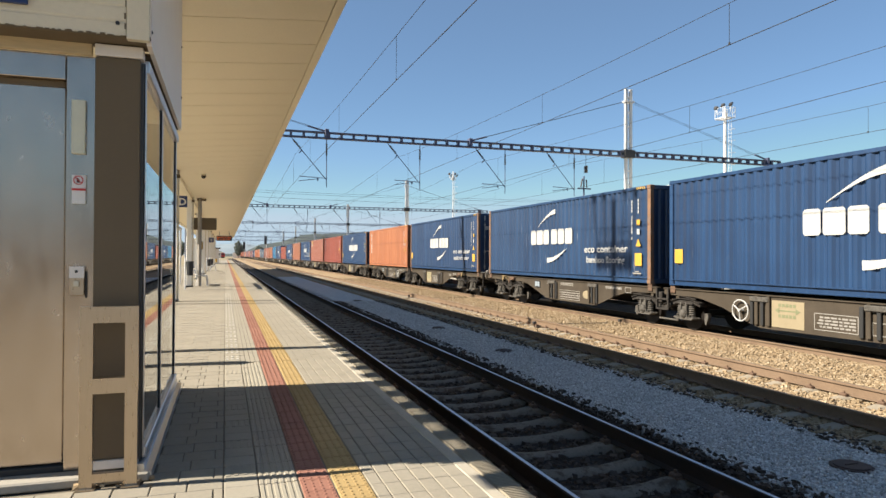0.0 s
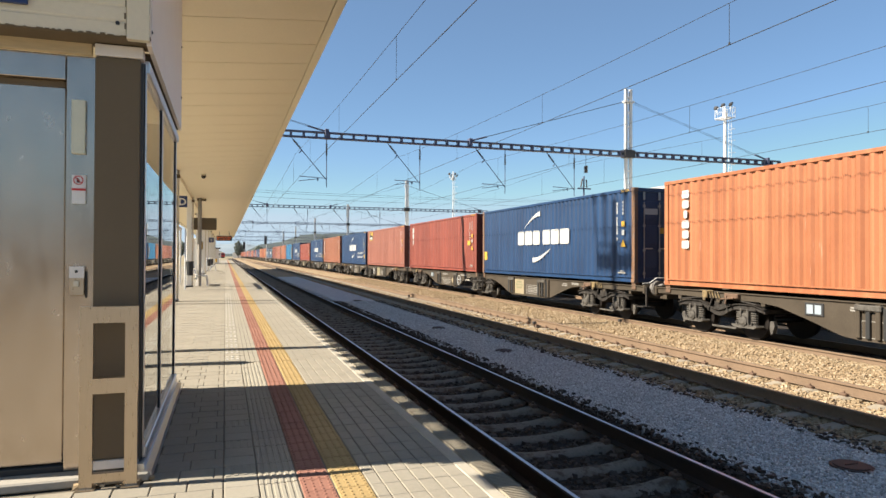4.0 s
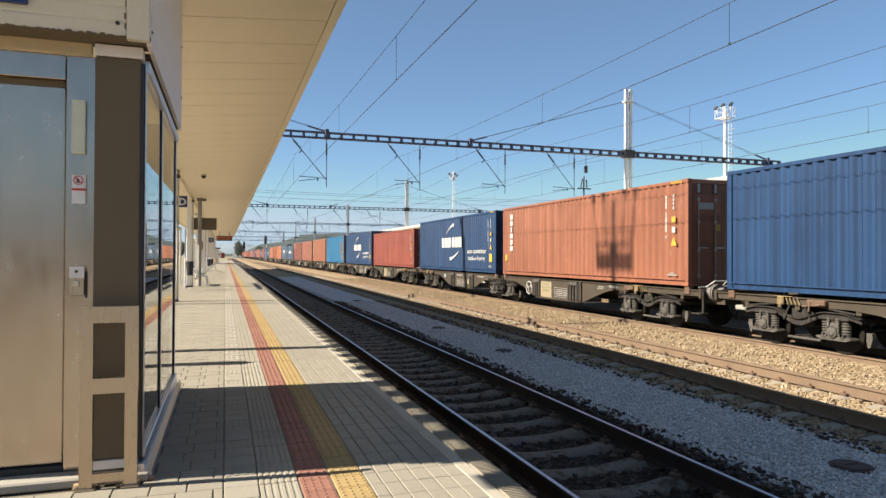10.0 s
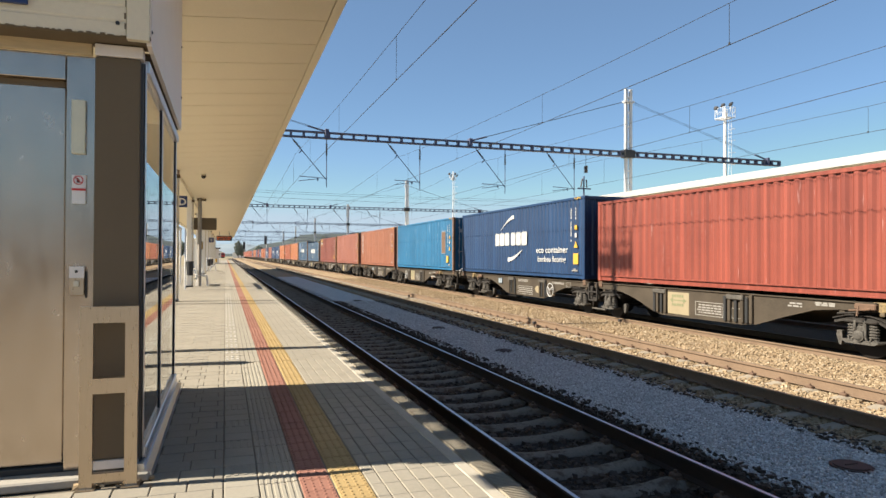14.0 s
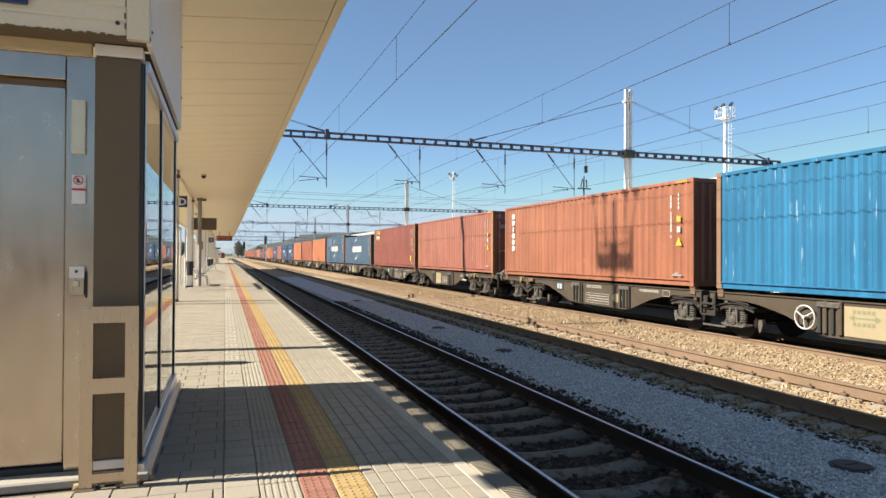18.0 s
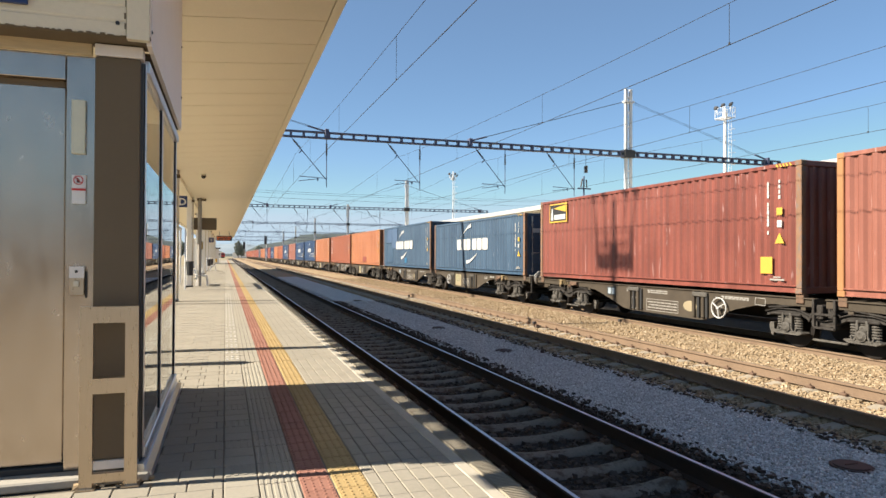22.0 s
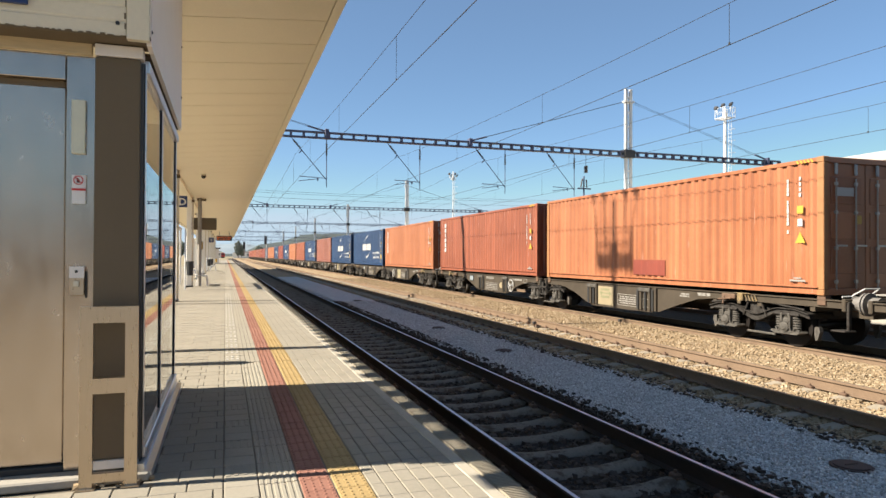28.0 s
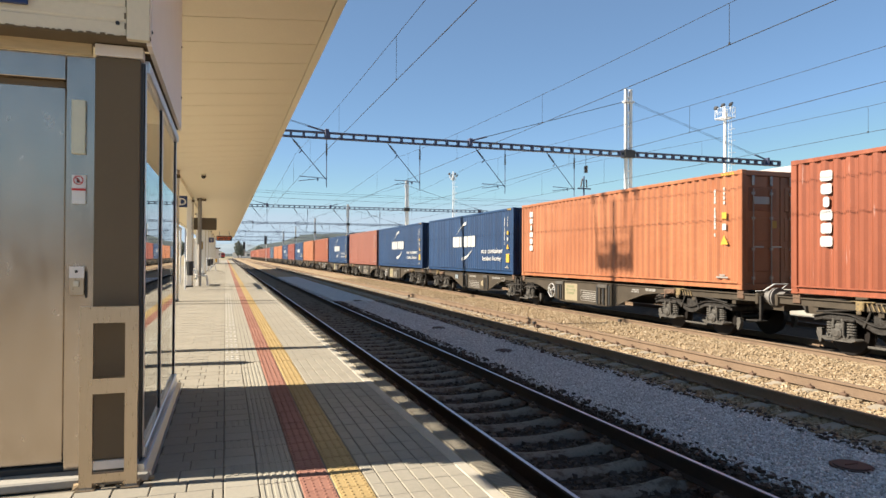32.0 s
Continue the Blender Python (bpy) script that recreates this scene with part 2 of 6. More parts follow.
PAVER_YELLOW = plain("paver_yellow", (0.29, 0.207, 0.095), 0.85, vary=0.14, s1=1.5, relief=0.3, shuffle=True, spec=0.15)
JOINT = plain("joint_sand", (0.13, 0.114, 0.09), 0.95, vary=0.3, s1=6, relief=0.4, spec=0.15)
STEEL = plain("brushed_stainless", (0.5, 0.41, 0.315), 0.3, metal=1.0, vary=0.08, s1=1.5, s2=60, stretch=(1, 1, 0.15), relief=0.03)
STEEL_DOOR = plain("stainless_door", (0.5, 0.42, 0.345), 0.24, metal=1.0, vary=0.2, s1=1.3, s2=9, stretch=(1.2, 1, 0.5), relief=0)
BROWN = plain("brown_laminate", (0.13, 0.099, 0.063), 0.7, vary=0.06, relief=0.02, spec=0.3)
CREAM = plain("cream_sheet_metal", (0.62, 0.56, 0.43), 0.5, vary=0.06, s1=0.8, relief=0.05, dirt=(0.45, 0.38, 0.26), dirt_at=0.68)
SOFFIT = plain("cream_soffit_panel", (0.83, 0.735, 0.53), 0.5, vary=0.06, s1=0.6, relief=0.05, dirt=(0.5, 0.39, 0.24), dirt_at=0.66)
LILAC = plain("pale_grey_panel", (0.72, 0.67, 0.62), 0.5, vary=0.05, relief=0.03)
ALU = plain("anodised_aluminium", (0.55, 0.55, 0.56), 0.35, metal=0.9, vary=0.06)
DARKTRIM = plain("dark_trim", (0.023, 0.023, 0.024), 0.5, vary=0.1, relief=0.05)
TIMBER = plain("raw_timber", (0.5, 0.39, 0.235), 0.7, vary=0.15, s1=2, s2=30, stretch=(0.4, 4, 4))
WHITEPOST = plain("white_column_paint", (0.8, 0.78, 0.73), 0.5, vary=0.06, relief=0.04, dirt=(0.380, 0.350, 0.289), dirt_at=0.68)
GALV = plain("galvanised_steel", (0.56, 0.56, 0.56), 0.5, metal=0.15, vary=0.14, s1=2)
NAVY = plain("navy_beam_paint", (0.06, 0.07, 0.125), 0.55, vary=0.15)
WIRE = plain("weathered_copper_wire", (0.012, 0.011, 0.01), 0.6, vary=0.1, relief=0)
INSUL = plain("dark_insulator", (0.038, 0.023, 0.019), 0.3, vary=0.1)
SIGNBLUE = plain("blue_sign", (0.011, 0.034, 0.137), 0.4, vary=0.05, relief=0)
# ballast in two tones: tan as sunlit, brown darkened for shade
BALLAST_LIT = plain("ballast_tan_lit", (0.265, 0.198, 0.122), 0.95, vary=0.35, s1=5, s2=26, relief=1.0, dist=0.03, spec=0.15)
BALLAST_SHADED = plain("ballast_brown_shaded", (0.03, 0.024, 0.02), 0.95, vary=0.35, s1=5, s2=26, relief=1.0, dist=0.03, spec=0.15)
GRAVEL = plain("grey_chippings", (0.38, 0.38, 0.375), 0.95, vary=0.4, s1=4, s2=45, relief=1.0, dist=0.02, spec=0.15)
EARTH = plain("dry_ground", (0.228, 0.190, 0.122), 0.95, vary=0.3, s1=0.3, s2=6, relief=0.6, dist=0.05, spec=0.15)
# leaf green lightened and greyed to imitate haze before far trees
FOLIAGE = plain("hazed_foliage", (0.1, 0.115, 0.09), 0.8, vary=0.4, s1=0.6, s2=4, relief=0.6, dist=0.3)
# distance haze is mixed into the wooded hill's colour
FOREST = plain("hazy_forest", (0.038, 0.05, 0.05), 0.95, vary=0.35, s1=0.02, s2=0.12, relief=0.8, dist=4)
MAROON = plain("rusted_cover", (0.05, 0.028, 0.02), 0.75, vary=0.3)


def glass(name):
    m, nt, b = shader(name)
    b.inputs["Base Color"].default_value = (0.75, 0.8, 0.8, 1)
    b.inputs["Roughness"].default_value = 0.0
    b.inputs["Transmission Weight"].default_value = 1.0
    b.inputs["IOR"].default_value = 1.5
    return m


GLASS = glass("window_glass")


def text_mesh(name, body, size, mat):
    """A line of raised lettering as a mesh, its baseline along +x, facing +z."""
    cu = bpy.data.curves.new(name, "FONT")
    cu.body, cu.size, cu.extrude, cu.offset = body, size, 0.0015, size * 0.018
    cu.resolution_u = 3
    ob = bpy.data.objects.new(name, cu)
    scene.collection.objects.link(ob)
    dg = bpy.context.evaluated_depsgraph_get()
    me = bpy.data.meshes.new_from_object(ob.evaluated_get(dg))
    me.name = name
    bpy.data.objects.remove(ob)
    bpy.data.curves.remove(cu)
    me.materials.clear()
    me.materials.append(mat)
    return me


def fit_width(me, width):
    xs = [v.co.x for v in me.vertices]
    k = width / (max(xs) - min(xs))
    x0 = min(xs)
    for v in me.vertices:
        v.co.x = (v.co.x - x0) * k
    return me



# ---- the line: levels and lengths ----
RAIL = -0.55          # rail head of the near two lines
TRACK_1, TRACK_2, TRACK_3 = 3.4, 8.2, 12.93
RAIL_3 = -0.64
FAR = 420.0

# ---- ground ----
def build_ground():
    s = Shape()
    xs = [-3000, -900, -300, -80, -30, -10, 1.4, 10, 30, 80, 300, 900, 3000]
    ys = [-900, -200, -60, -10, 20, 60, 120, 250, 420, 700, 1200, 2500, 4000]
    s.sheet([[(x, y, -0.98) for x in xs] for y in ys])
    tagged(part("ground", s, EARTH), "dry sandy ground around the railway yard", "ground", kind="structure")
    def bed(name, x0, x1, mat, z, label, y0=-60, y1=FAR):
        b = Shape()
        b.sheet([[(x0 - 0.25, y, -1.0), (x0, y, z), (x1, y, z), (x1 + 0.25, y, -1.0)] for y in [y0] + [q for q in (0, 10, 20, 40, 80, 160) if y0 < q < y1] + [y1]])
        return tagged(part(name, b, mat), label, "ballast", kind="structure")
    bed("ballast_bed", 1.75, 4.85, BALLAST_SHADED, -0.815, "brown crushed-stone ballast, toned for shade, under the platform track")
    bed("gravel_strip", 4.95, 6.75, GRAVEL, -0.775, "grey fine-gravel strip between two tracks", -60, 66)
    # further along, the strip is coloured as sunlit gravel
    bed("gravel_strip", 4.95, 6.75, BALLAST_LIT, -0.777, "gravel strip in a sunlit tan tone further along the line", 66, FAR)
    bed("ballast_bed", 6.8, 12.4, BALLAST_LIT, -0.785, "tan crushed-stone ballast in a sunlit tone under the goods tracks")
    # the shade beneath the train is put into this bed's colour
    bed("ballast_bed", 12.9, 19.5, BALLAST_SHADED, -0.79, "ballast darkened to stand in for shade under the goods train")

build_ground()


def rail_mesh(y0, y1, top, side):
    """One rail: foot, web and head, its base at z = -0.172."""
    a = Shape().prism([(-0.075, -0.172), (0.075, -0.172), (0.075, -0.162), (0.012, -0.145), (0.009, -0.045), (0.036, -0.035), (0.036, -0.008), (0.026, -0.0015),
                       (-0.026, -0.0015), (-0.036, -0.008), (-0.036, -0.035), (-0.009, -0.045), (-0.012, -0.145), (-0.075, -0.162)], "y", y0, y1)
    b = Shape().prism([(-0.019, -0.002), (0.019, -0.002), (0.016, 0.0), (-0.016, 0.0)], "y", y0, y1)
    return a.mesh("rail_web", side), b.mesh("rail_head", top)


def build_track(x, z, label, top, sleepers, y_from):
    t = thing("railway_track", x, 0, z, label, "railway track", "parallel railway tracks")
    web, head = rail_mesh(-60, FAR, top, RAIL_WEB_SHADED if top is RAIL_TOP else RAIL_WEB_LIT)
    for sx in (-0.7525, 0.7525):
        r = part("rail", web, None, t, "rusty steel rail with a bright running edge")
        r.location.x = sx
        part("rail_head", head, None, r)
    # sleepers with raised rounded shoulders under the rails and a low waist
    half = [(0.0, -0.218), (0.2, -0.216), (0.34, -0.207), (0.46, -0.19), (0.56, -0.176), (0.68, -0.172), (0.9, -0.172), (1.05, -0.178), (1.18, -0.193), (1.26, -0.22), (1.3, -0.26)]
    prof = [(-x, z) for x, z in half[:0:-1]] + half
    section = [(-0.14, None), (-0.125, -0.075), (-0.1, -0.025), (-0.055, -0.004), (0.0, 0.0), (0.055, -0.004), (0.1, -0.025), (0.125, -0.075), (0.14, None)]
    me = Shape().sheet([[(x, y, -0.36 if d is None else z + d) for y, d in section] for x, z in prof])
    n, k = len(section), len(me.v)
    me.f += [tuple(range(n)), tuple(range(k - n, k))]
    concrete = SLEEPER if top is RAIL_TOP else SLEEPER_LIT
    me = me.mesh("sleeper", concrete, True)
    clip = Shape().cbox(-0.15, 0.15, -0.065, 0.065, -0.195, -0.166, 0.006)
    for d in (-0.11, 0.11):
        clip.cbox(d - 0.045, d + 0.045, -0.055, 0.055, -0.175, -0.135, 0.012)
        clip.rod((d, 0, -0.15), (d, 0, -0.105), 0.018, 6)
    clip = clip.mesh("rail_fastening", RUSTY)
    for i in range(sleepers):
        o = part("sleeper", me, None, t)
        o.location.y = y_from + 0.6 * i
        if 12 < i < 60:
            for sx in (-0.7525, 0.7525):
                part("rail_fastening", clip, None, o).location.x = sx
    rest = Shape()
    for i in range(sleepers, 600):
        y = y_from + 0.6 * i
        if y > 200:
            break
        rest.box(-1.3, 1.3, y - 0.12, y + 0.12, -0.36, -0.19)
    if rest.v:
        o = part("far_sleepers", rest, concrete, t)
        o["kind"] = "stuff"
    return t


build_track(TRACK_1, RAIL, "platform track with polished rails on concrete sleepers", RAIL_TOP, 160, 1.55 - 0.6 * 20)
build_track(TRACK_2, RAIL, "middle track with dull rusty rails on sleepers in a sunlit tone", RAIL_DULL, 128, 2.0 - 0.6 * 18)
build_track(TRACK_3, RAIL_3, "goods track under the container train, rusty rails", RAIL_DULL, 128, 3.0 - 0.6 * 18)
build_track(17.7, RAIL_3, "goods track behind the container train", RAIL_DULL, 0, 3.0)

# ---- platform ----
PL, PR = -4.75, 1.67
def build_platform():
    s = Shape()
    s.box(PL, PR - 0.32, -40, 190, -0.11, -0.009)
    s.box(PL + 0.25, PR - 0.3, -40, 190, -0.9, -0.11)
    p = tagged(part("platform", s, JOINT), "raised station platform of pale concrete pavers", "platform", kind="structure")
    return p

platform = build_platform()

# ---- canopy ----
CX = 1.15


def soffit_z(x):
    """Height of the near half of the soffit: it rises from the valley to the track-side edge."""
    return 4.0 + 0.08 * (x - 1.08)


def build_canopy():
    y0, y1 = 3.03, 104.0
    c = thing("platform_canopy", -1.45, 0, 0, "long cream metal platform canopy with a panelled soffit", "canopy")
    w, wl = CX + 1.45, 2.1
    e = 1.075 + 1.45
    zv, ze = soffit_z(-1.45), soffit_z(1.075)
    # soffit panels across the platform, falling to a valley in the middle
    pitch, gap = 0.87, 0.009
    me = Shape().prism([(0.05, zv), (e, ze), (e, ze + 0.012), (0.05, zv + 0.012)], "y", gap, pitch - gap).mesh("soffit_panel", SOFFIT)
    me2 = Shape().prism([(-0.05, zv), (-0.05, zv + 0.012), (-(wl - 0.06), 4.022), (-(wl - 0.06), 4.01)], "y", gap, pitch - gap).mesh("soffit_panel", SOFFIT)
    y = y0
    while y < y1 - 0.5:
        for m in (me, me2):
            o = part("soffit_panel", m, None, c)
            o.location.y = y
        y += pitch
    roof = Shape().prism([(-wl, 4.04), (0, zv + 0.045), (w, 4.045), (w, 4.22), (0, 4.16), (-wl, 4.22)], "y", y0, y1)
    part("roof_deck", roof, BROWN, c)
    part("valley_beam", Shape().cbox(-0.11, 0.11, 7.3, y1, zv - 0.12, zv + 0.004, 0.01), SOFFIT, c, "cream beam along the canopy's valley")
    part("fascia", Shape().prism([(e + 0.008, 3.992), (w + 0.03, 3.985), (w + 0.03, 4.27), (w - 0.03, 4.27), (w - 0.03, 4.03), (e + 0.008, 4.02)], "y", y0, y1), SOFFIT, c, "cream folded-metal edge of the canopy")
    part("fascia", Shape().box(-wl - 0.03, -wl + 0.03, y0, y1, 3.985, 4.27), CREAM, c, "cream folded-metal edge of the canopy")
    # wide ribs of the roof sheeting stand out past the far-side edge
    ribs = Shape()
    y = 4.02
    while y < y1:
        ribs.box(-wl - 0.23, -wl - 0.03, y, y + 0.26, 4.0, 4.2)
        y += 0.515
    part("roof_ribs", ribs, CREAM, c)
    return c

build_canopy()

def build_added_canopy():
    """Added canopy on the platform behind the eye; it shows only as a reflection."""
    c = thing("added_canopy", -1.45, -52, 0, "unseen brown canopy added behind the viewer for its reflection", "canopy")
    part("roof_deck", Shape().box(-2.6, 2.6, -32, 30, 3.7, 4.1), BROWN, c)
    for y in range(-28, 31, 8):
        part("column", Shape().cbox(-0.15, 0.15, y - 0.15, y + 0.15, 0, 3.7, 0.01), BROWN, c)
    part("screen_wall", Shape().cbox(-2.2, 0.6, -30, -29.8, 0, 3.7, 0.01), BROWN, c)


build_added_canopy()


def build_added_wall():
    """A low wall added left of the platform behind the eye; it shows only as a dark band in the steel door."""
    w = Shape().box(-22, -5.2, -26.3, -26, -1.0, 3.3)
    tagged(part("wall_behind", w, plain("brown_render", (0.17, 0.118, 0.09), 0.8, s1=0.4)), "low dark brown wall added for its reflection in the door", "wall", kind="structure")


build_added_wall()

# ---- lift ----
SIGNRED = plain("sign_red", (0.5, 0.03, 0.03), 0.4, vary=0.04, relief=0.02)
NOTICE = plain("white_plastic", (0.72, 0.71, 0.69), 0.4, vary=0.04, relief=0.02)
def build_lift():
    X0, X1, Y0, Y1 = -2.0, -0.47, 4.33, 7.1
    t = thing("platform_lift", 0, 0, 0, "stainless steel and glass platform lift beneath a cream fascia", "lift")
    # walls and roof of the shaft
    part("rear_wall", Shape().box(X0, X1 - 0.06, Y1 - 0.06, Y1, 0.05, 2.65), BROWN, t)
    part("side_wall", Shape().box(X0, X0 + 0.06, Y0 + 0.1, Y1 - 0.06, 0.05, 2.65), BROWN, t)
    # front: landing door, jamb, lintel, raw timber batten
    part("landing_door", Shape().cbox(-2.0, -0.925, 4.47, 4.5, 0.09, 2.4, 0.004), STEEL_DOOR, t, "brushed stainless sliding door")
    part("door_threshold", Shape().box(-2.0, -0.8, 4.42, 4.6, 0.0, 0.085), DARKTRIM, t)
    part("lintel", Shape().cbox(-2.0, -0.911, 4.4, 4.5, 2.395, 2.545, 0.004), STEEL_DOOR, t)
    part("door_jamb", Shape().cbox(-0.908, -0.745, 4.4, 4.5, 0.06, 2.545, 0.004), STEEL_DOOR, t)
    # dark strip added behind the door joint to block light leaking through
    part("gap_seal", Shape().box(-0.93, -0.9, 4.502, 4.53, 0.09, 2.545), DARKTRIM, t)
    # brown strip stands in for the shade in the gap under the lintel
    part("lintel_shadow_gap", Shape().box(-2.0, -0.925, 4.455, 4.5, 2.36, 2.394), BROWN, t)
    part("timber_batten", Shape().cbox(-2.0, -0.765, 4.36, 4.4, 2.545, 2.615, 0.004), TIMBER, t, "raw timber batten under the fascia")
    # brown clad corner with white caps
    part("corner_cladding", Shape().cbox(-0.742, -0.495, 4.32, 4.42, 0.13, 2.532, 0.006), BROWN, t, "dark brown laminate corner panel")
    part("corner_cap", Shape().cbox(-0.742, -0.48, 4.31, 4.42, 2.536, 2.605, 0.004), LILAC, t, "pale cap strip over the corner panel")
    part("corner_foot", Shape().cbox(-0.742, -0.49, 4.31, 4.42, 0.075, 0.128, 0.004), LILAC, t, "pale strip under the corner panel")
    part("black_edge", Shape().box(-0.494, -0.478, 4.33, 4.4, 0.1, 2.51), DARKTRIM, t)
    # glazed side
    g = part("glass_wall", Shape().box(-0.487, -0.479, 4.42, 7.02, 0.14, 2.5), GLASS, t, "reflecting glass side wall")
    g.visible_shadow = False
    for y in (4.385, 5.5, 6.98):
        m = part("mullion", Shape().box(-0.503, -0.472, y - 0.022, y + 0.022, 0.11, 2.52), DARKTRIM, t, "black mullion with a bright cap")
        part("mullion_cap", Shape().cbox(-0.4715, -0.467, y - 0.026, y + 0.026, 0.11, 2.52, 0.001), ALU, m)
    part("glazing_head", Shape().cbox(-0.5, -0.452, 4.4, 7.05, 2.47, 2.55, 0.006), ALU, t)
    part("glazing_sill", Shape().cbox(-0.5, -0.452, 4.4, 7.05, 0.1, 0.17, 0.006), ALU, t)
    part("base_kerb", Shape().prism([(-0.52, 0.0), (-0.41, 0.0), (-0.41, 0.055), (-0.45, 0.06), (-0.45, 0.1), (-0.52, 0.1)], "y", 4.27, 7.12), ALU, t, "grey metal base rail")
    # door furniture
    part("indicator_panel", Shape().cbox(-0.875, -0.799, 4.375, 4.4, 1.952, 2.275, 0.004), plain("pale_green_panel", (0.6, 0.6, 0.48), 0.4, vary=0.05, relief=0.02), t, "pale green-grey indicator panel")
    s = part("notice", Shape().cbox(-0.872, -0.796, 4.385, 4.4, 1.652, 1.827, 0.003), NOTICE, t, "white notice with a red prohibition ring")
    part("red_band", Shape().box(-0.872, -0.796, 4.381, 4.3845, 1.732, 1.745), SIGNRED, s)
    ring = Shape()
    for q in range(18):
        a, b = 2 * math.pi * q / 18, 2 * math.pi * (q + 1) / 18
        ring.rod((-0.836 + 0.025 * math.cos(a), 4.382, 1.794 + 0.025 * math.sin(a)), (-0.836 + 0.025 * math.cos(b), 4.382, 1.794 + 0.025 * math.sin(b)), 0.003, 5)
    ring.rod((-0.853, 4.382, 1.811), (-0.819, 4.382, 1.777), 0.003, 5)
    part("prohibition_ring", ring, SIGNRED, s)
    part("flame_mark", Shape().prism([(-0.846, 1.78), (-0.826, 1.78), (-0.832, 1.8), (-0.84, 1.808)], "y", 4.381, 4.384), DARKTRIM, s)
    c = part("call_panel", Shape().cbox(-0.876, -0.796, 4.37, 4.4, 1.105, 1.278, 0.004), STEEL, t, "steel call panel with button")
    part("call_plate", Shape().box(-0.876, -0.796, 4.364, 4.369, 1.21, 1.278), LILAC, c)
    part("call_button", Shape().cbox(-0.855, -0.822, 4.355, 4.37, 1.157, 1.194, 0.004), CREAM, c, "cream call button")
    part("key_switch", Shape().rod((-0.838, 4.368, 1.248), (-0.838, 4.36, 1.248), 0.009, 12), DARKTRIM, c)
    # dark strip drawn as the shadow beside the call panel
    part("call_shadow_gap", Shape().box(-0.795, -0.786, 4.385, 4.4, 1.09, 1.25), DARKTRIM, c)
    part("plinth", Shape().cbox(-2.0, -0.42, 4.25, 4.42, 0.0, 0.055, 0.01), CONCRETE, t)
    # guard frame in front of the corner
    f = thing("guard_frame", 0, 0, 0, "upright brushed steel guard frame before the lift corner", "guard rail")
    bar = Shape()
    for x0 in (-0.783, -0.548):
        bar.box(x0, x0 + 0.068, 4.185, 4.225, 0, 1.048)
    for z0, z1 in ((0.955, 1.048), (0.548, 0.636), (0.04, 0.09)):
        bar.box(-0.715, -0.548, 4.185, 4.225, z0, z1)
    part("welded_frame", bar, STEEL, f, "stained brushed steel flat-bar frame")
    for x0 in (-0.8, -0.565):
        part("foot_plate", Shape().cbox(x0, x0 + 0.1, 4.165, 4.245, 0.0, 0.012, 0.003), STEEL, f)
    # fascia above
    a = thing("lift_fascia", 0, 0, 0, "cream ribbed metal fascia box above the lift", "fascia")
    ribs = Shape()
    prof = []
    z = 2.62
    while z < 3.78:
        prof += [(4.165, z), (4.165, z + 0.07), (4.169, z + 0.076), (4.169, z + 0.084)]
        z += 0.09
    prof += [(4.2, z), (4.2, 2.62)]
    ribs.prism(prof, "x", -1.75, -0.555)
    part("ribbed_front", ribs, CREAM, a, "cream ribbed front sheet with peeling edge")
    part("corner_sheet", Shape().cbox(-0.552, -0.43, 4.15, 4.2, 2.6, 3.9, 0.004), CREAM, a, "smooth cream corner sheet")
    part("side_sheet", Shape().box(-0.45, -0.424, 4.2, 6.98, 2.585, 3.9), LILAC, a, "smooth pale side sheet")
    part("underside", Shape().box(-1.75, -0.426, 4.17, 4.42, 2.612, 2.63), BROWN, a, "dark brown underside")
    part("side_underside", Shape().box(-0.6, -0.452, 4.44, 6.97, 2.592, 2.606), BROWN, a, "dark brown underside")
    for x, y, z in ((-0.6, 4.162, 2.69), (-0.427, 4.21, 2.67), (-0.427, 6.9, 2.9), (-0.427, 6.9, 3.4)):
        part("rivet", Shape().rod((x, y - 0.006, z), (x, y + 0.004, z), 0.012, 8), DARKTRIM, a)
    grime = Shape()
    rnd = random.Random(17)
    x = -1.74
    while x < -0.57:
        w = rnd.uniform(0.006, 0.035)
        grime.box(x, x + w, 4.1605, 4.1645, 2.618, 2.618 + rnd.choice((0.003, 0.004, 0.005, 0.009)))
        x += w + rnd.uniform(0.0, 0.05)
    for z in (2.66, 2.72, 2.79, 2.86, 2.93):
        grime.box(-0.559 - rnd.uniform(0.002, 0.008), -0.557, 4.1605, 4.1645, z, z + rnd.uniform(0.01, 0.04))
    part("grime", grime, BROWN, a, "flaking dirty edge of the fascia sheet")["kind"] = "stuff"
    part("blue_sign", Shape().cbox(-1.8, -1.05, 4.13, 4.16, 2.735, 3.2, 0.004), SIGNBLUE, a, "blue sign panel on the fascia")


build_lift()

# ---- under the canopy ----
GREYPOST = plain("dull_grey_post", (0.28, 0.255, 0.225), 0.7, vary=0.2, s1=2, relief=0.1)
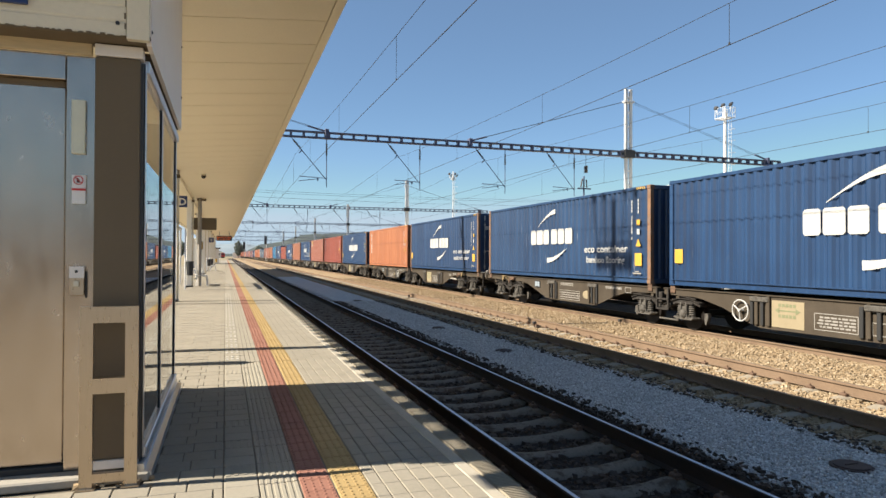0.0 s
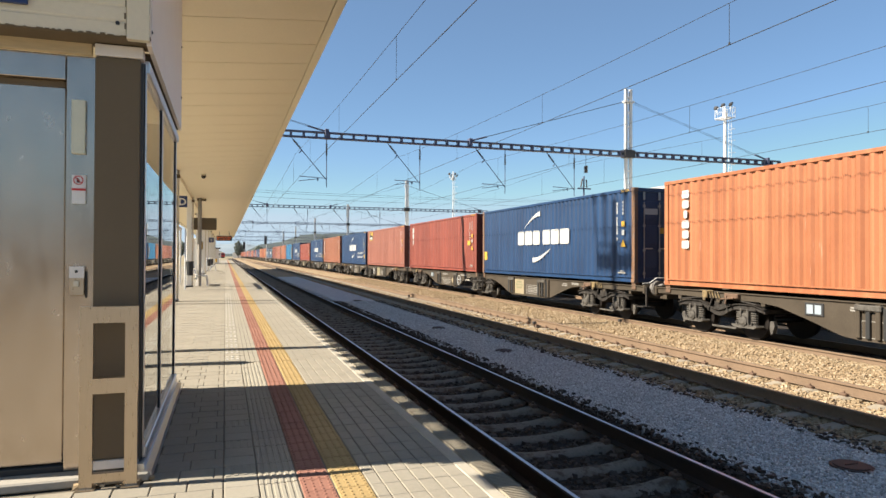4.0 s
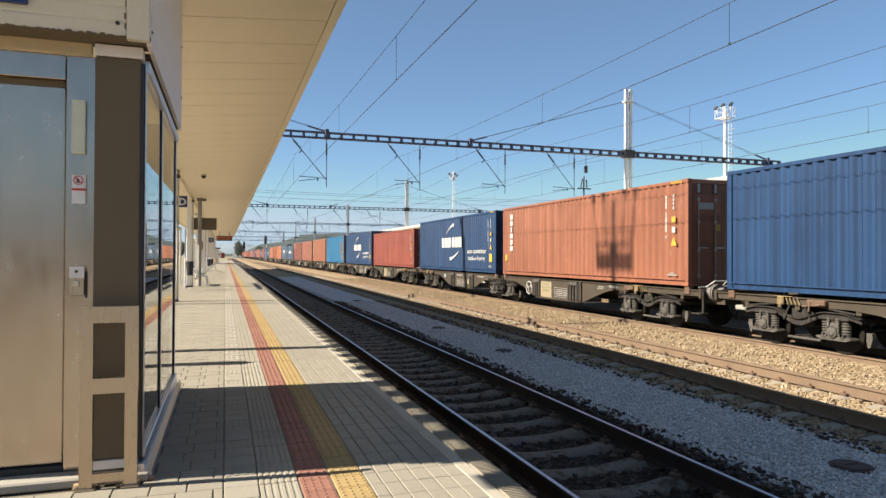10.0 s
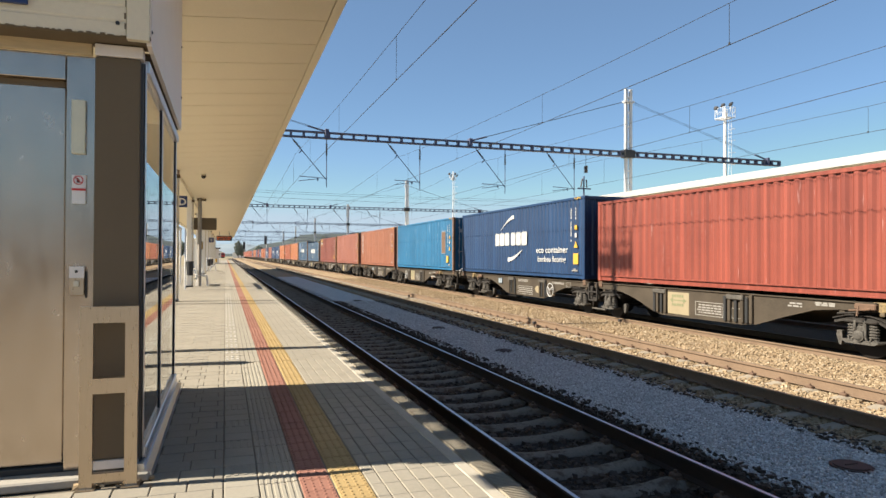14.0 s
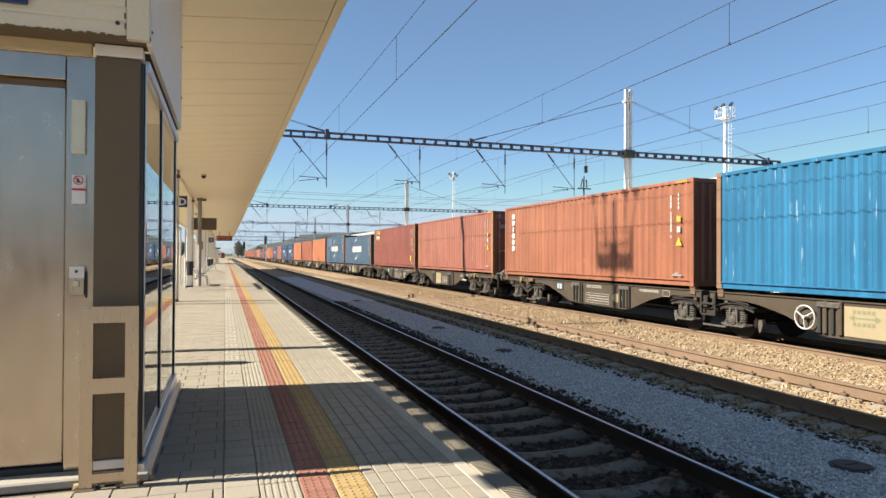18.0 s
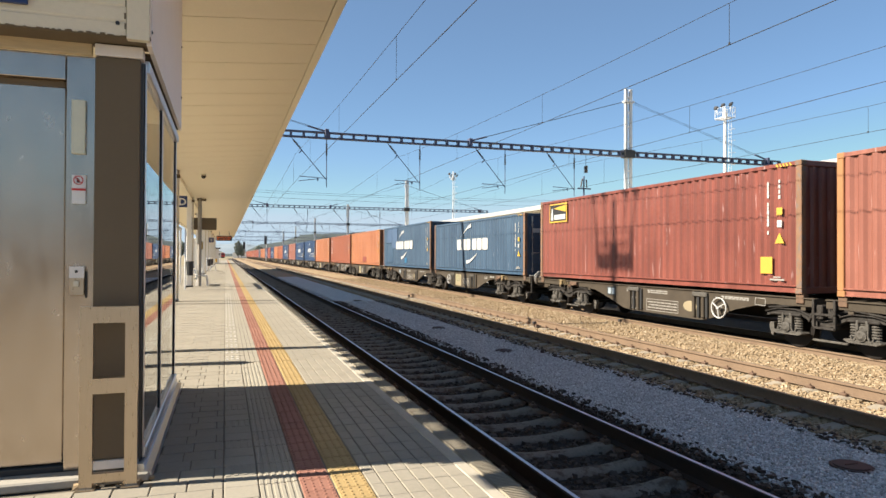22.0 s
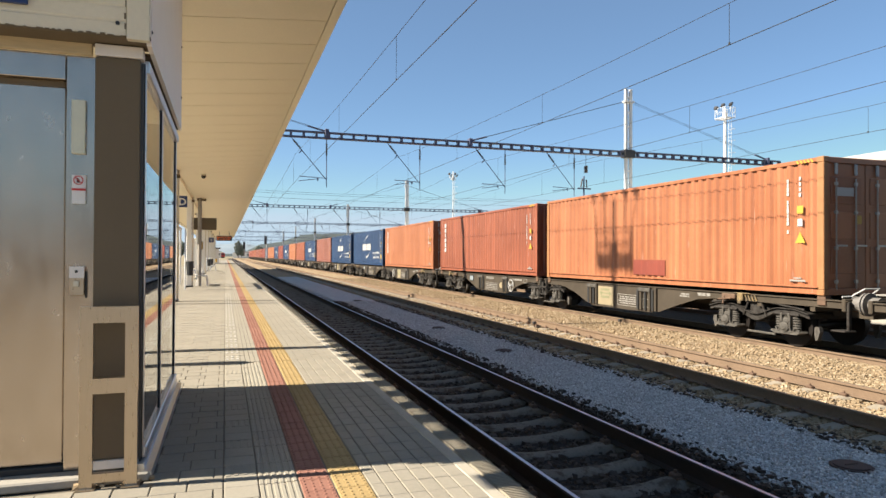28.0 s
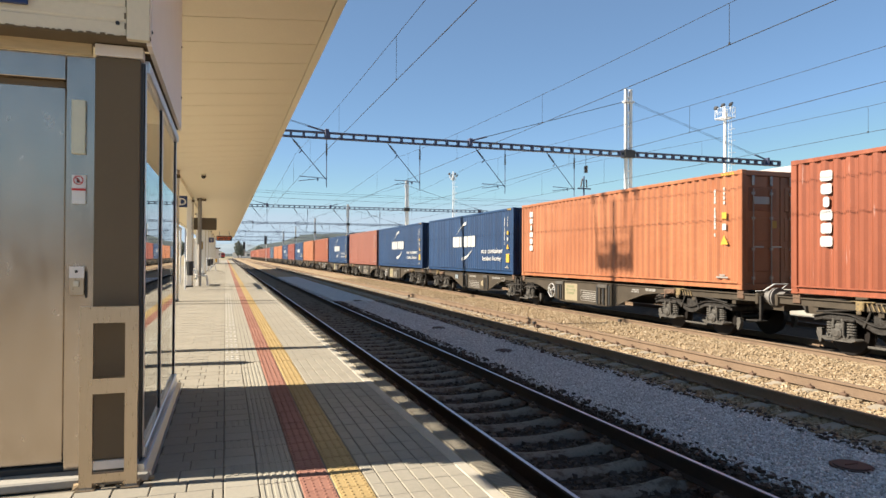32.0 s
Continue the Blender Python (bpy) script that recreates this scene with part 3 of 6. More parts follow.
def build_columns():
    body = Shape().cbox(-0.1, 0.1, -0.1, 0.1, 0.0, 3.68, 0.012).mesh("shaft", WHITEPOST)
    foot = Shape().cbox(-0.17, 0.17, -0.17, 0.17, 0.0, 0.06, 0.01).mesh("base_plate", DARKTRIM)
    arm = Shape().cbox(-0.16, 0.2, -0.09, 0.09, 3.58, 3.678, 0.02).mesh("bracket", BROWN)
    gutter = Shape().rod((0.14, 0.1, 0.05), (0.14, 0.1, 3.82), 0.03, 8).mesh("downpipe", CREAM)
    for y in (9.95, 20.35, 29.5, 38.95, 48.5, 58.0, 67.5, 77.0, 86.5, 96.0):
        t = thing("canopy_column", -1.45, y, 0, "square white-painted steel column carrying the canopy", "column", "canopy columns")
        for n, me, lab in (("shaft", body, ""), ("base_plate", foot, ""), ("bracket", arm, "brown steel roof bracket"), ("downpipe", gutter, "")):
            part(n, me, None, t, lab)


def build_bench(y):
    t = thing("platform_bench", -1.0, y, 0, "steel platform bench with slatted seat", "bench", "platform benches")
    for j in range(5):
        o = part("seat_slat", shared_slat(), None, t)
        o.location = (-0.2 + j * 0.09, 0, 0.45)
    for j in range(3):
        o = part("back_slat", shared_slat(), None, t)
        o.matrix_basis = pose(-0.27 - j * 0.03, 0, 0.55 + j * 0.12, 0, 78, 0)
    for sy in (-0.7, 0.7):
        part("leg", Shape().pipe([(-0.25, sy, 0.45), (-0.05, sy, 0.43), (0.22, sy, 0.43), (0.26, sy, 0.0)], 0.025, 6).rod((-0.1, sy, 0.43), (-0.2, sy, 0.0), 0.025, 6), GALV, t)


SLAT = []


def shared_slat():
    if not SLAT:
        SLAT.append(Shape().cbox(-0.035, 0.035, -0.9, 0.9, -0.012, 0.012, 0.006).mesh("slat", GALV))
    return SLAT[0]


def build_bin(x, y, z0=0.5, mat=None, label="dark grey litter bin fixed to a post"):
    t = thing("litter_bin", x, y, 0, label, "litter bin", "litter bins")
    s = Shape().turned([(0.001, z0), (0.12, z0), (0.14, z0 + 0.55), (0.12, z0 + 0.55), (0.1, z0 + 0.03), (0.001, z0 + 0.03)], 14)
    part("drum", s, mat or DARKTRIM, t)
    part("post", Shape().rod((-0.17, 0, 0), (-0.17, 0, 1.25), 0.03, 8), GALV, t)
    part("clamp", Shape().cbox(-0.19, -0.1, -0.03, 0.03, z0 + 0.25, z0 + 0.3, 0.005), GALV, t)


def build_station():
    build_columns()
    for y in (31.0, 58.5):
        build_bench(y)
    build_bin(-1.3, 27.2, 0.55)
    # unseen bin added behind the lift to cast a short shadow
    build_bin(-1.15, 8.72, 0.45)
    build_bin(-1.25, 56.0, 0.45)
    build_bin(-1.15, 62.0, 0.45)
    build_bin(-1.2, 98.0, 0.3, YELLOW, "yellow waste bin beside the platform wall")
    # sector sign
    t = thing("sector_sign", -1.55, 26.0, 0, "blue sector sign with a white letter on a grey post", "sign", "sector signs")
    part("panel", Shape().cbox(-0.2, 0.2, -0.03, 0.03, 3.12, 3.54, 0.01), SIGNBLUE, t)
    lt = part("letter", fit_width(text_mesh("letter", "D", 0.36, NOTICE), 0.24), None, t, "white letter on the sign")
    lt.matrix_basis = pose(-0.08, -0.033, 3.2, 90, 0, 0)
    part("post", Shape().rod((-0.22, 0.05, 0), (-0.22, 0.05, 3.75), 0.05, 10), GALV, t)
    t = thing("platform_number_sign", -1.45, 57.85, 0, "small blue platform sign on a column", "sign")
    part("panel", Shape().cbox(0.15, 0.55, -0.02, 0.02, 2.4, 2.8, 0.01), SIGNBLUE, t)
    part("white_mark", Shape().box(0.28, 0.42, -0.025, -0.021, 2.48, 2.72), WHITE, t)
    # hanging boxes
    t = thing("hanging_sign_box", -0.87, 30.4, 0, "brown metal sign box on a grey post under the canopy", "sign box")
    part("box", Shape().cbox(-0.62, 0.5, -0.12, 0.12, 2.45, 2.97, 0.02), BROWN, t)
    part("post", Shape().rod((-0.188, -0.2, 0), (-0.188, -0.2, 3.83), 0.085, 12), GREYPOST, t)
    part("top_arm", Shape().cbox(-0.308, 0.072, -0.28, -0.12, 3.7, 3.8, 0.01), BROWN, t)
    part("bracket", Shape().cbox(-0.238, -0.138, -0.2, -0.1, 2.6, 2.8, 0.01), BROWN, t)
    t = thing("departure_display", -0.1, 74.0, 0, "long electronic display with glowing amber lines", "display board")
    part("housing", Shape().cbox(-0.8, 0.8, -0.12, 0.12, 2.88, 3.42, 0.02), DARKTRIM, t)
    for x in (-0.5, 0.5):
        part("hanger", Shape().rod((x, 0, 3.4), (x, 0, 3.9), 0.025, 8), DARKTRIM, t)
    rnd = random.Random(5)
    for z in (3.04, 3.24):
        s = Shape()
        x = -0.72
        while x < 0.65:
            w = rnd.uniform(0.06, 0.14)
            s.box(x, x + w, -0.126, -0.121, z - 0.05, z + 0.05)
            x += w + rnd.uniform(0.06, 0.2)
        part("led_line", s, LED, t, "row of amber light blocks")
    # yellow timetable case, soffit dome
    t = thing("timetable_case", -1.3, 38.82, 0, "yellow timetable case on a column", "notice board")
    part("frame", Shape().cbox(-0.17, 0.12, -0.03, 0.03, 1.66, 2.1, 0.01), DARKTRIM, t)
    part("sheet", Shape().box(-0.15, 0.1, -0.034, -0.031, 1.69, 2.07), YELLOW, t)
    t = thing("soffit_camera", -0.65, 21.5, soffit_z(-0.65) + 0.004, "small dark dome camera under the soffit", "camera")
    part("base", Shape().rod((0, 0, 0.0), (0, 0, -0.06), 0.075, 12), CREAM, t)
    part("dome", Shape().rod((0, 0, -0.06), (0, 0, -0.1), 0.075, 14, 0.07).rod((0, 0, -0.1), (0, 0, -0.15), 0.07, 14, 0.025), DARKTRIM, t, smooth=True)
    # waiting shelter: white framed panels between columns
    t = thing("waiting_shelter", -2.0, 0, 0, "white-painted open steel shelter frame on the platform", "shelter")
    for y in (27.0, 29.0, 31.0, 33.0):
        part("frame_post", Shape().cbox(-0.04, 0.04, y - 0.04, y + 0.04, 0, 2.5, 0.008), WHITEPOST, t)
    part("head_rail", Shape().cbox(-0.05, 0.05, 26.96, 33.04, 2.5, 2.62, 0.008), WHITEPOST, t)
    for y, x in ((44.0, -1.75), (52.0, -1.75), (64.0, -1.75), (80.0, -1.7)):
        t = thing("notice_board", x, y, 0, "white notice board standing between the columns", "notice board", "platform notice boards")
        part("board", Shape().cbox(-0.5, 0.35, -0.04, 0.04, 0.5, 2.4, 0.015), WHITEPOST, t)
        for q in (-0.42, 0.27):
            part("leg", Shape().rod((q, 0, 0), (q, 0, 0.52), 0.03, 8), GALV, t)
    t = thing("stair_enclosure", -2.9, 103.5, 0, "pale grey-walled stair enclosure at the platform's end", "stair enclosure")
    part("wall", Shape().cbox(0, 2.0, 0, 0.2, 0, 2.3, 0.01), LILAC, t)
    part("side_wall", Shape().cbox(1.8, 2.0, 0.2, 8, 0, 1.3, 0.01), LILAC, t)
    part("roof", Shape().cbox(-0.2, 2.2, -0.3, 8.2, 2.3, 2.45, 0.02), DARKTRIM, t)
    t = thing("railcar", -1.6, 500.0, -0.8, "red railcar standing far down the line", "railcar")
    red = plain("signal_red", (0.45, 0.04, 0.03), 0.45, vary=0.08)
    part("body", Shape().prism([(-1.4, 0.9), (1.4, 0.9), (1.4, 3.2), (1.1, 3.9), (-1.1, 3.9), (-1.4, 3.2)], "y", 0, 24), red, t)
    part("windscreen", Shape().cbox(-1.1, 1.1, -0.03, 0.02, 2.3, 3.2, 0.01), DARKTRIM, t)
    part("underframe", Shape().box(-1.2, 1.2, 0.4, 23.6, 0.0, 0.9), DARKTRIM, t)


def led():
    m, nt, b = shader("amber_light")
    b.inputs["Base Color"].default_value = (0.5, 0.1, 0.02, 1)
    b.inputs["Emission Color"].default_value = (1.0, 0.15, 0.03, 1)
    b.inputs["Emission Strength"].default_value = 0.16
    return m


LED = led()
build_station()

# ---- overhead line ----
GANTRIES = (-16.2, 32.5, 81.2, 123.7, 172.0, 221.0, 270.0)
LINES = (3.4, 8.2, 12.93, 17.7)
SAG = ((5.9, 0.46), (5.7, 0.66), (5.71, 0.65), (5.71, 0.65))
DROPPERS = (1.3, 4.2, 3.96, 2.2)
HANGERS = (4.74, 9.57, 14.4, 18.65)


def build_gantry(y, near):
    g = thing("catenary_gantry", 0, y, 0, "dark lattice beam gantry between pale steel masts", "gantry", "overhead line gantries")
    x0, x1, z0, z1 = -6.6, 33.4, 7.17, 7.44
    for z, n in ((z0, "lower_chord"), (z1, "upper_chord")):
        part(n, Shape().cbox(x0, x1, -0.14, 0.14, z - 0.035, z + 0.035, 0.008), NAVY, g)
    if near:
        web = Shape().cbox(-0.05, 0.05, -0.12, 0.12, z0 + 0.03, z1 - 0.03, 0.006).mesh("web_plate", NAVY)
        x = x0 + 0.3
        while x < x1:
            part("web_plate", web, None, g).location.x = x
            x += 0.62
    else:
        s = Shape()
        x = x0 + 0.3
        while x < x1:
            s.box(x - 0.06, x + 0.06, -0.1, 0.1, z0, z1)
            x += 0.62
        part("web_plates", s, NAVY, g)
    for x in (-6.6, 22.2):
        m = part("mast", Shape().cbox(x - 0.22, x + 0.22, -0.07, 0.07, -0.95, 11.1, 0.01) if not near else Shape().cbox(x - 0.24, x - 0.065, -0.07, 0.07, -0.95, 11.1, 0.01).cbox(x + 0.065, x + 0.24, -0.07, 0.07, -0.95, 11.1, 0.01), GALV, g, "pale galvanised twin-channel mast")
        lace = Shape()
        z = -0.5
        while z < 11:
            lace.box(x - 0.11, x + 0.11, -0.06, 0.06, z, z + 0.1)
            z += 0.85
        part("lacing", lace, GALV, m)
        part("mast_head", Shape().cbox(x - 0.32, x + 0.32, -0.16, 0.16, 10.3, 10.42, 0.01), GALV, m)
        part("saddle", Shape().cbox(x - 0.36, x + 0.36, -0.22, 0.22, 7.08, 7.55, 0.03), DARKTRIM, m)
        part("base_block", Shape().cbox(x - 0.5, x + 0.5, -0.5, 0.5, -1.0, -0.55, 0.04), CONCRETE, m)
    for a, b in ((-6.6, 4.74), (22.2, 12.36), (22.2, 32.4)):
        d = 1 if b > a else -1
        for dy in (-0.1, 0.1):
            r = part("tie_rod", Shape().rod((a + d * 0.25, dy, 10.36), (b, dy, 7.5), 0.009, 6), WIRE, g)
        part("turnbuckle", Shape().rod((b - d * 0.95, 0, 7.5 + 0.95 * (10.36 - 7.5) / abs(b - a)), (b, 0, 7.5), 0.045, 8), NAVY, g)
        part("tie_bracket", Shape().cbox(b - 0.1, b + 0.1, -0.17, 0.17, 7.13, 7.62, 0.02), NAVY, g)
    for hx in HANGERS:
        c = part("cantilever", Shape().rod((hx, 0, 7.15), (hx, 0, 4.75), 0.021, 8).rod((hx - 1.75, 0, 7.15), (hx, 0, 5.1), 0.019, 8).rod((hx, 0, 5.18), (hx - 1.35, 0, 5.24), 0.018, 8), NAVY, g, "dark tube cantilever with insulators")
        part("insulator", ribbed((hx, 0, 6.9), (hx, 0, 6.3), 0.055), INSUL, c)
        part("insulator", ribbed((hx - 1.62, 0, 7.0), (hx - 1.28, 0, 6.6), 0.055), INSUL, c)
        part("steady_arm", Shape().rod((hx - 0.42, 0, 5.14), (hx - 1.36, 0, 5.0), 0.016, 6).rod((hx - 0.42, 0, 5.2), (hx - 0.42, 0, 5.05), 0.03, 6), NAVY, c)
        part("messenger_clamp", Shape().rod((hx - 1.2, 0, 6.55), (hx - 1.34, 0, 6.36), 0.025, 6), NAVY, c)


def ribbed(a, b, r):
    a, b = Vector(a), Vector(b)
    s = Shape().rod(a, b, r * 0.55, 8)
    n = 7
    for i in range(n):
        c = a.lerp(b, (i + 0.5) / n)
        d = (b - a).normalized() * 0.016
        s.rod(c - d, c + d, r, 10)
    return s


def build_wires():
    for i, x in enumerate(LINES):
        for k, (a, b) in enumerate(zip(GANTRIES, GANTRIES[1:])):
            st = 0.14 if (k + i) % 2 else -0.06
            st2 = -0.06 if (k + i) % 2 else 0.14
            w = thing("overhead_wire", 0, 0, 0, "dark contact and messenger wires with droppers", "overhead wire", "overhead wires")
            xa, xb = x - st, x - st2
            part("contact_wire", Shape().pipe([(xa, a, 5.0), ((xa + xb) / 2, (a + b) / 2, 4.985), (xb, b, 5.0)], 0.0075, 5), WIRE, w)
            n = 14
            pts = []
            for j in range(n + 1):
                f = j / n
                pts.append((xa + (xb - xa) * f, a + (b - a) * f, SAG[i][0] + SAG[i][1] * (2 * f - 1) ** 2))
            part("messenger_wire", Shape().pipe(pts, 0.006, 5), WIRE, w)
            if k < 4:
                y = a + DROPPERS[i]
                while y < b - 2:
                    f = (y - a) / (b - a)
                    xx = xa + (xb - xa) * f
                    part("dropper", Shape().rod((xx, y, 4.99), (xx, y, SAG[i][0] + SAG[i][1] * (2 * f - 1) ** 2), 0.0045, 4), WIRE, w)
                    part("dropper_clamp", Shape().cbox(xx - 0.011, xx + 0.011, y - 0.02, y + 0.02, 4.985, 5.025, 0.004), WIRE, w)
                    y += 7.0
    # feeder wires carried past the masts
    for x, z in ((-5.6, 8.8),):
        w = thing("feeder_wire", 0, 0, 0, "thin dark feeder wire strung between masts", "overhead wire", "feeder wires")
        pts = []
        for a, b in zip(GANTRIES, GANTRIES[1:]):
            for j in range(8):
                f = j / 8
                pts.append((x, a + (b - a) * f, z - 0.7 * (1 - (2 * f - 1) ** 2)))
        part("wire", Shape().pipe(pts, 0.009, 4), WIRE, w)
    # a power line crosses the valley far behind the yard
    for z, y in ((29.5, 300.0), (28.6, 300.0), (27.0, 306.0)):
        w = thing("power_line", 0, 0, 0, "thin overhead power line crossing far behind the yard", "overhead wire", "crossing power lines")
        part("wire", Shape().pipe([(x, y, z + 0.00012 * (x - 90) ** 2) for x in range(-260, 441, 50)], 0.06, 4), WIRE, w)
        for x in (-260, 440):
            part("pole", Shape().rod((x, y, -1.0), (x, y, z + 0.00012 * (x - 90) ** 2 + 0.3), 0.3, 8, 0.15), GALV, w)
    t = thing("hanging_insulator", 19.4, 32.5, 0, "dark feeder insulator hung from the gantry beam", "insulator")
    part("rod", Shape().rod((0, 0, 7.15), (0, 0, 6.5), 0.012, 6), WIRE, t)
    part("insulator", ribbed((0, 0, 6.5), (0, 0, 6.1), 0.11), INSUL, t)
    t = thing("switch_pole", 19.45, 32.8, 0, "short dark switch pole with cross arms and insulators", "pole")
    part("pole", Shape().rod((0, 0, -0.95), (0, 0, 5.95), 0.045, 8), NAVY, t)
    part("cross_arm", Shape().cbox(-0.4, 0.45, -0.03, 0.03, 5.2, 5.27, 0.01), NAVY, t)
    part("insulator", ribbed((-0.2, 0, 5.3), (-0.1, 0, 5.8), 0.045), INSUL, t)
    part("insulator", ribbed((0.2, 0, 5.3), (0.16, 0, 5.75), 0.045), INSUL, t)


def build_tower(x, y, z0, base=-0.9, deep=0.9, rise=0.35, thick=0.22, rail=1.05, side=True, wide=1.0, bars=6, lamps=(), head=1.0):
    t = thing("floodlight_tower", x, y, 0, "tall pale steel floodlight tower with a caged platform", "floodlight tower", "yard floodlight towers")
    part("pole", Shape().rod((0, 0, base), (0, 0, z0 + 0.1), thick, 12, thick * 0.7), GALV, t)
    part("upper_pole", Shape().rod((0, 0, z0 + 0.1), (0, 0, z0 + 1.0 + rise), 0.11, 10, 0.08), GALV, t)
    fl = Shape()
    for q in range(6):
        f = -deep + 2 * deep * q / 5
        fl.box(f - 0.018, f + 0.018, -wide, wide, z0, z0 + 0.05)
    for q in (-wide, 0.0, wide):
        fl.box(-deep, deep, q - 0.04, q + 0.04, z0 - 0.06, z0)
    part("grating_floor", fl, GALV, t)
    lad = Shape()
    sy = thick + 0.15
    if not side:
        sy = -0.17
    wl = 0.35 if side else 0.2
    sy = sy if side else -0.1
    for s in (sy, sy + wl):
        lad.rod((0.1, -s, base + 0.5), (0.1, -s, z0), 0.014, 6)
    z = base + 0.6
    while z < z0:
        lad.rod((0.1, -sy, z), (0.1, -sy - wl, z), 0.014, 5)
        z += 0.35
    part("ladder", lad, GALV, t)
    hoop = Shape()
    z = base + 3
    while z < z0 and side:
        hoop.pipe([(0.1, -sy, z), (0.5, -sy, z), (0.62, -sy - 0.17, z), (0.5, -sy - 0.35, z), (0.1, -sy - 0.35, z)], 0.015, 4)
        z += 1.1
    if side:
        part("ladder_cage", hoop, GALV, t)
    c = [(-deep, -wide), (deep, -wide), (deep, wide), (-deep, wide)]
    for (ax, ay), (bx, by) in zip(c, c[1:] + c[:1]):
        for z in (rail * 0.5, rail):
            part("guard_rail", Shape().rod((ax, ay, z0 + z), (bx, by, z0 + z), 0.016, 6), GALV, t)
        part("corner_post", Shape().rod((ax, ay, z0), (ax, ay, z0 + rail), 0.035, 6), GALV, t)
        for q in range(1, bars + 1):
            f = q / (bars + 1)
            part("baluster", Shape().rod((ax + (bx - ax) * f, ay + (by - ay) * f, z0), (ax + (bx - ax) * f, ay + (by - ay) * f, z0 + rail), 0.011, 4), GALV, t)
    part("control_box", Shape().cbox(-0.11, 0.11, -0.18, 0.18, z0 + 0.2, z0 + 0.55, 0.02), GALV, t)
    spots = lamps or [(sx * deep * 1.1, sy * 1.15, z0 + 1.15 + rise) for sx, sy in ((0, -0.95 * wide), (0, 0.95 * wide), (0.6, 0.0))]
    for sx, sy, z in spots:
        foot = max(-wide, min(wide, sy * 0.8))
        part("lamp_arm", Shape().rod((min(deep, sx), foot, z0 + rail * 0.6), (sx, sy, z - 0.12), 0.035, 6), GALV, t)
        part("floodlight", Shape().cbox(-0.11 * head, 0.11 * head, -0.22 * head, 0.22 * head, -0.19 * head, 0.19 * head, 0.03, Matrix.Translation((sx, sy, z)) @ Euler((0.45 * sy, 0.5, 0.3 * sy)).to_matrix().to_4x4()), DARKTRIM, t, "dark square floodlight")


def build_signal(x, y, h):
    t = thing("colour_light_signal", x, y, -0.8, "black colour-light railway signal on a slim post", "railway signal", "railway signals")
    part("post", Shape().rod((0, 0, 0), (0, 0, h), 0.05, 8), GREYPOST, t)
    part("backboard", Shape().cbox(-0.36, 0.36, -0.06, 0.06, h - 0.4, h + 1.9, 0.05), DARKTRIM, t)
    for j in range(4):
        part("lens_hood", Shape().rod((0, -0.06, h + j * 0.45), (0, -0.25, h + j * 0.45), 0.12, 10), DARKTRIM, t)
    part("ladder", Shape().rod((0.25, 0.1, 0), (0.25, 0.1, h), 0.03, 5), GALV, t)


def build_far_side():
    # second platform behind the train, with a pale flat canopy
    t = tagged(part("far_platform", Shape().box(19.6, 24.8, -40, 150, -0.9, -0.05), CONCRETE), "second concrete platform behind the goods train", "platform", kind="structure")
    c = thing("far_canopy", 22.2, 0, 0, "long flat platform canopy with a white edge", "canopy")
    part("roof_deck", Shape().box(-2.15, 2.15, -30, 118, 4.52, 4.72), CREAM, c)
    for x in (-2.2, 2.2):
        part("fascia", Shape().cbox(x - 0.05, x + 0.05, -30, 118, 4.47, 4.77, 0.01), TARP, c, "white canopy edge")
    part("soffit", Shape().box(-2.14, 2.14, -30, 118, 4.49, 4.515), SOFFIT, c)
    for y in range(-25, 118, 10):
        part("column", Shape().cbox(-0.12, 0.12, y - 0.12, y + 0.12, -0.05, 4.5, 0.01), WHITEPOST, c)


def build_hills():
    def ridge(name, y0, depth, pts, mat, label, seed):
        xs = []
        for (x0, z0), (x1, z1) in zip(pts, pts[1:]):
            for j in range(14):
                f = j / 14
                xs.append((x0 + (x1 - x0) * f, z0 + (z1 - z0) * (3 * f * f - 2 * f ** 3)))
        xs.append(pts[-1])
        rows = []
        for r in range(16):
            v = r / 15
            prof = math.sin(min(1, v * 1.15) * math.pi / 2)
            rows.append([(x * (1 + 0.15 * v), y0 + depth * v, -1 + (z + 1) * prof + prof * (noise.noise(Vector((x * 0.02, v * 6, seed))) * 5 + noise.noise(Vector((x * 0.12, v * 30, seed))) * 2.2)) for x, z in xs])
        tagged(part(name, Shape().sheet(rows), mat, smooth=True), label, "hill", kind="structure")
    ridge("backdrop", 1050, 250, [(-40, 0), (20, 4), (66, 22), (140, 42), (230, 46), (300, 56), (420, 66), (620, 60), (1000, 40), (1600, 12)], FOREST, "wooded hill behind the railway yard", 3)
    ridge("backdrop", 2600, 500, [(-1400, 10), (-700, 40), (-200, 58), (-60, 48), (60, 50), (160, 38), (400, 30), (900, 10)], FARHILL, "distant hills, pale blue with painted haze", 9)


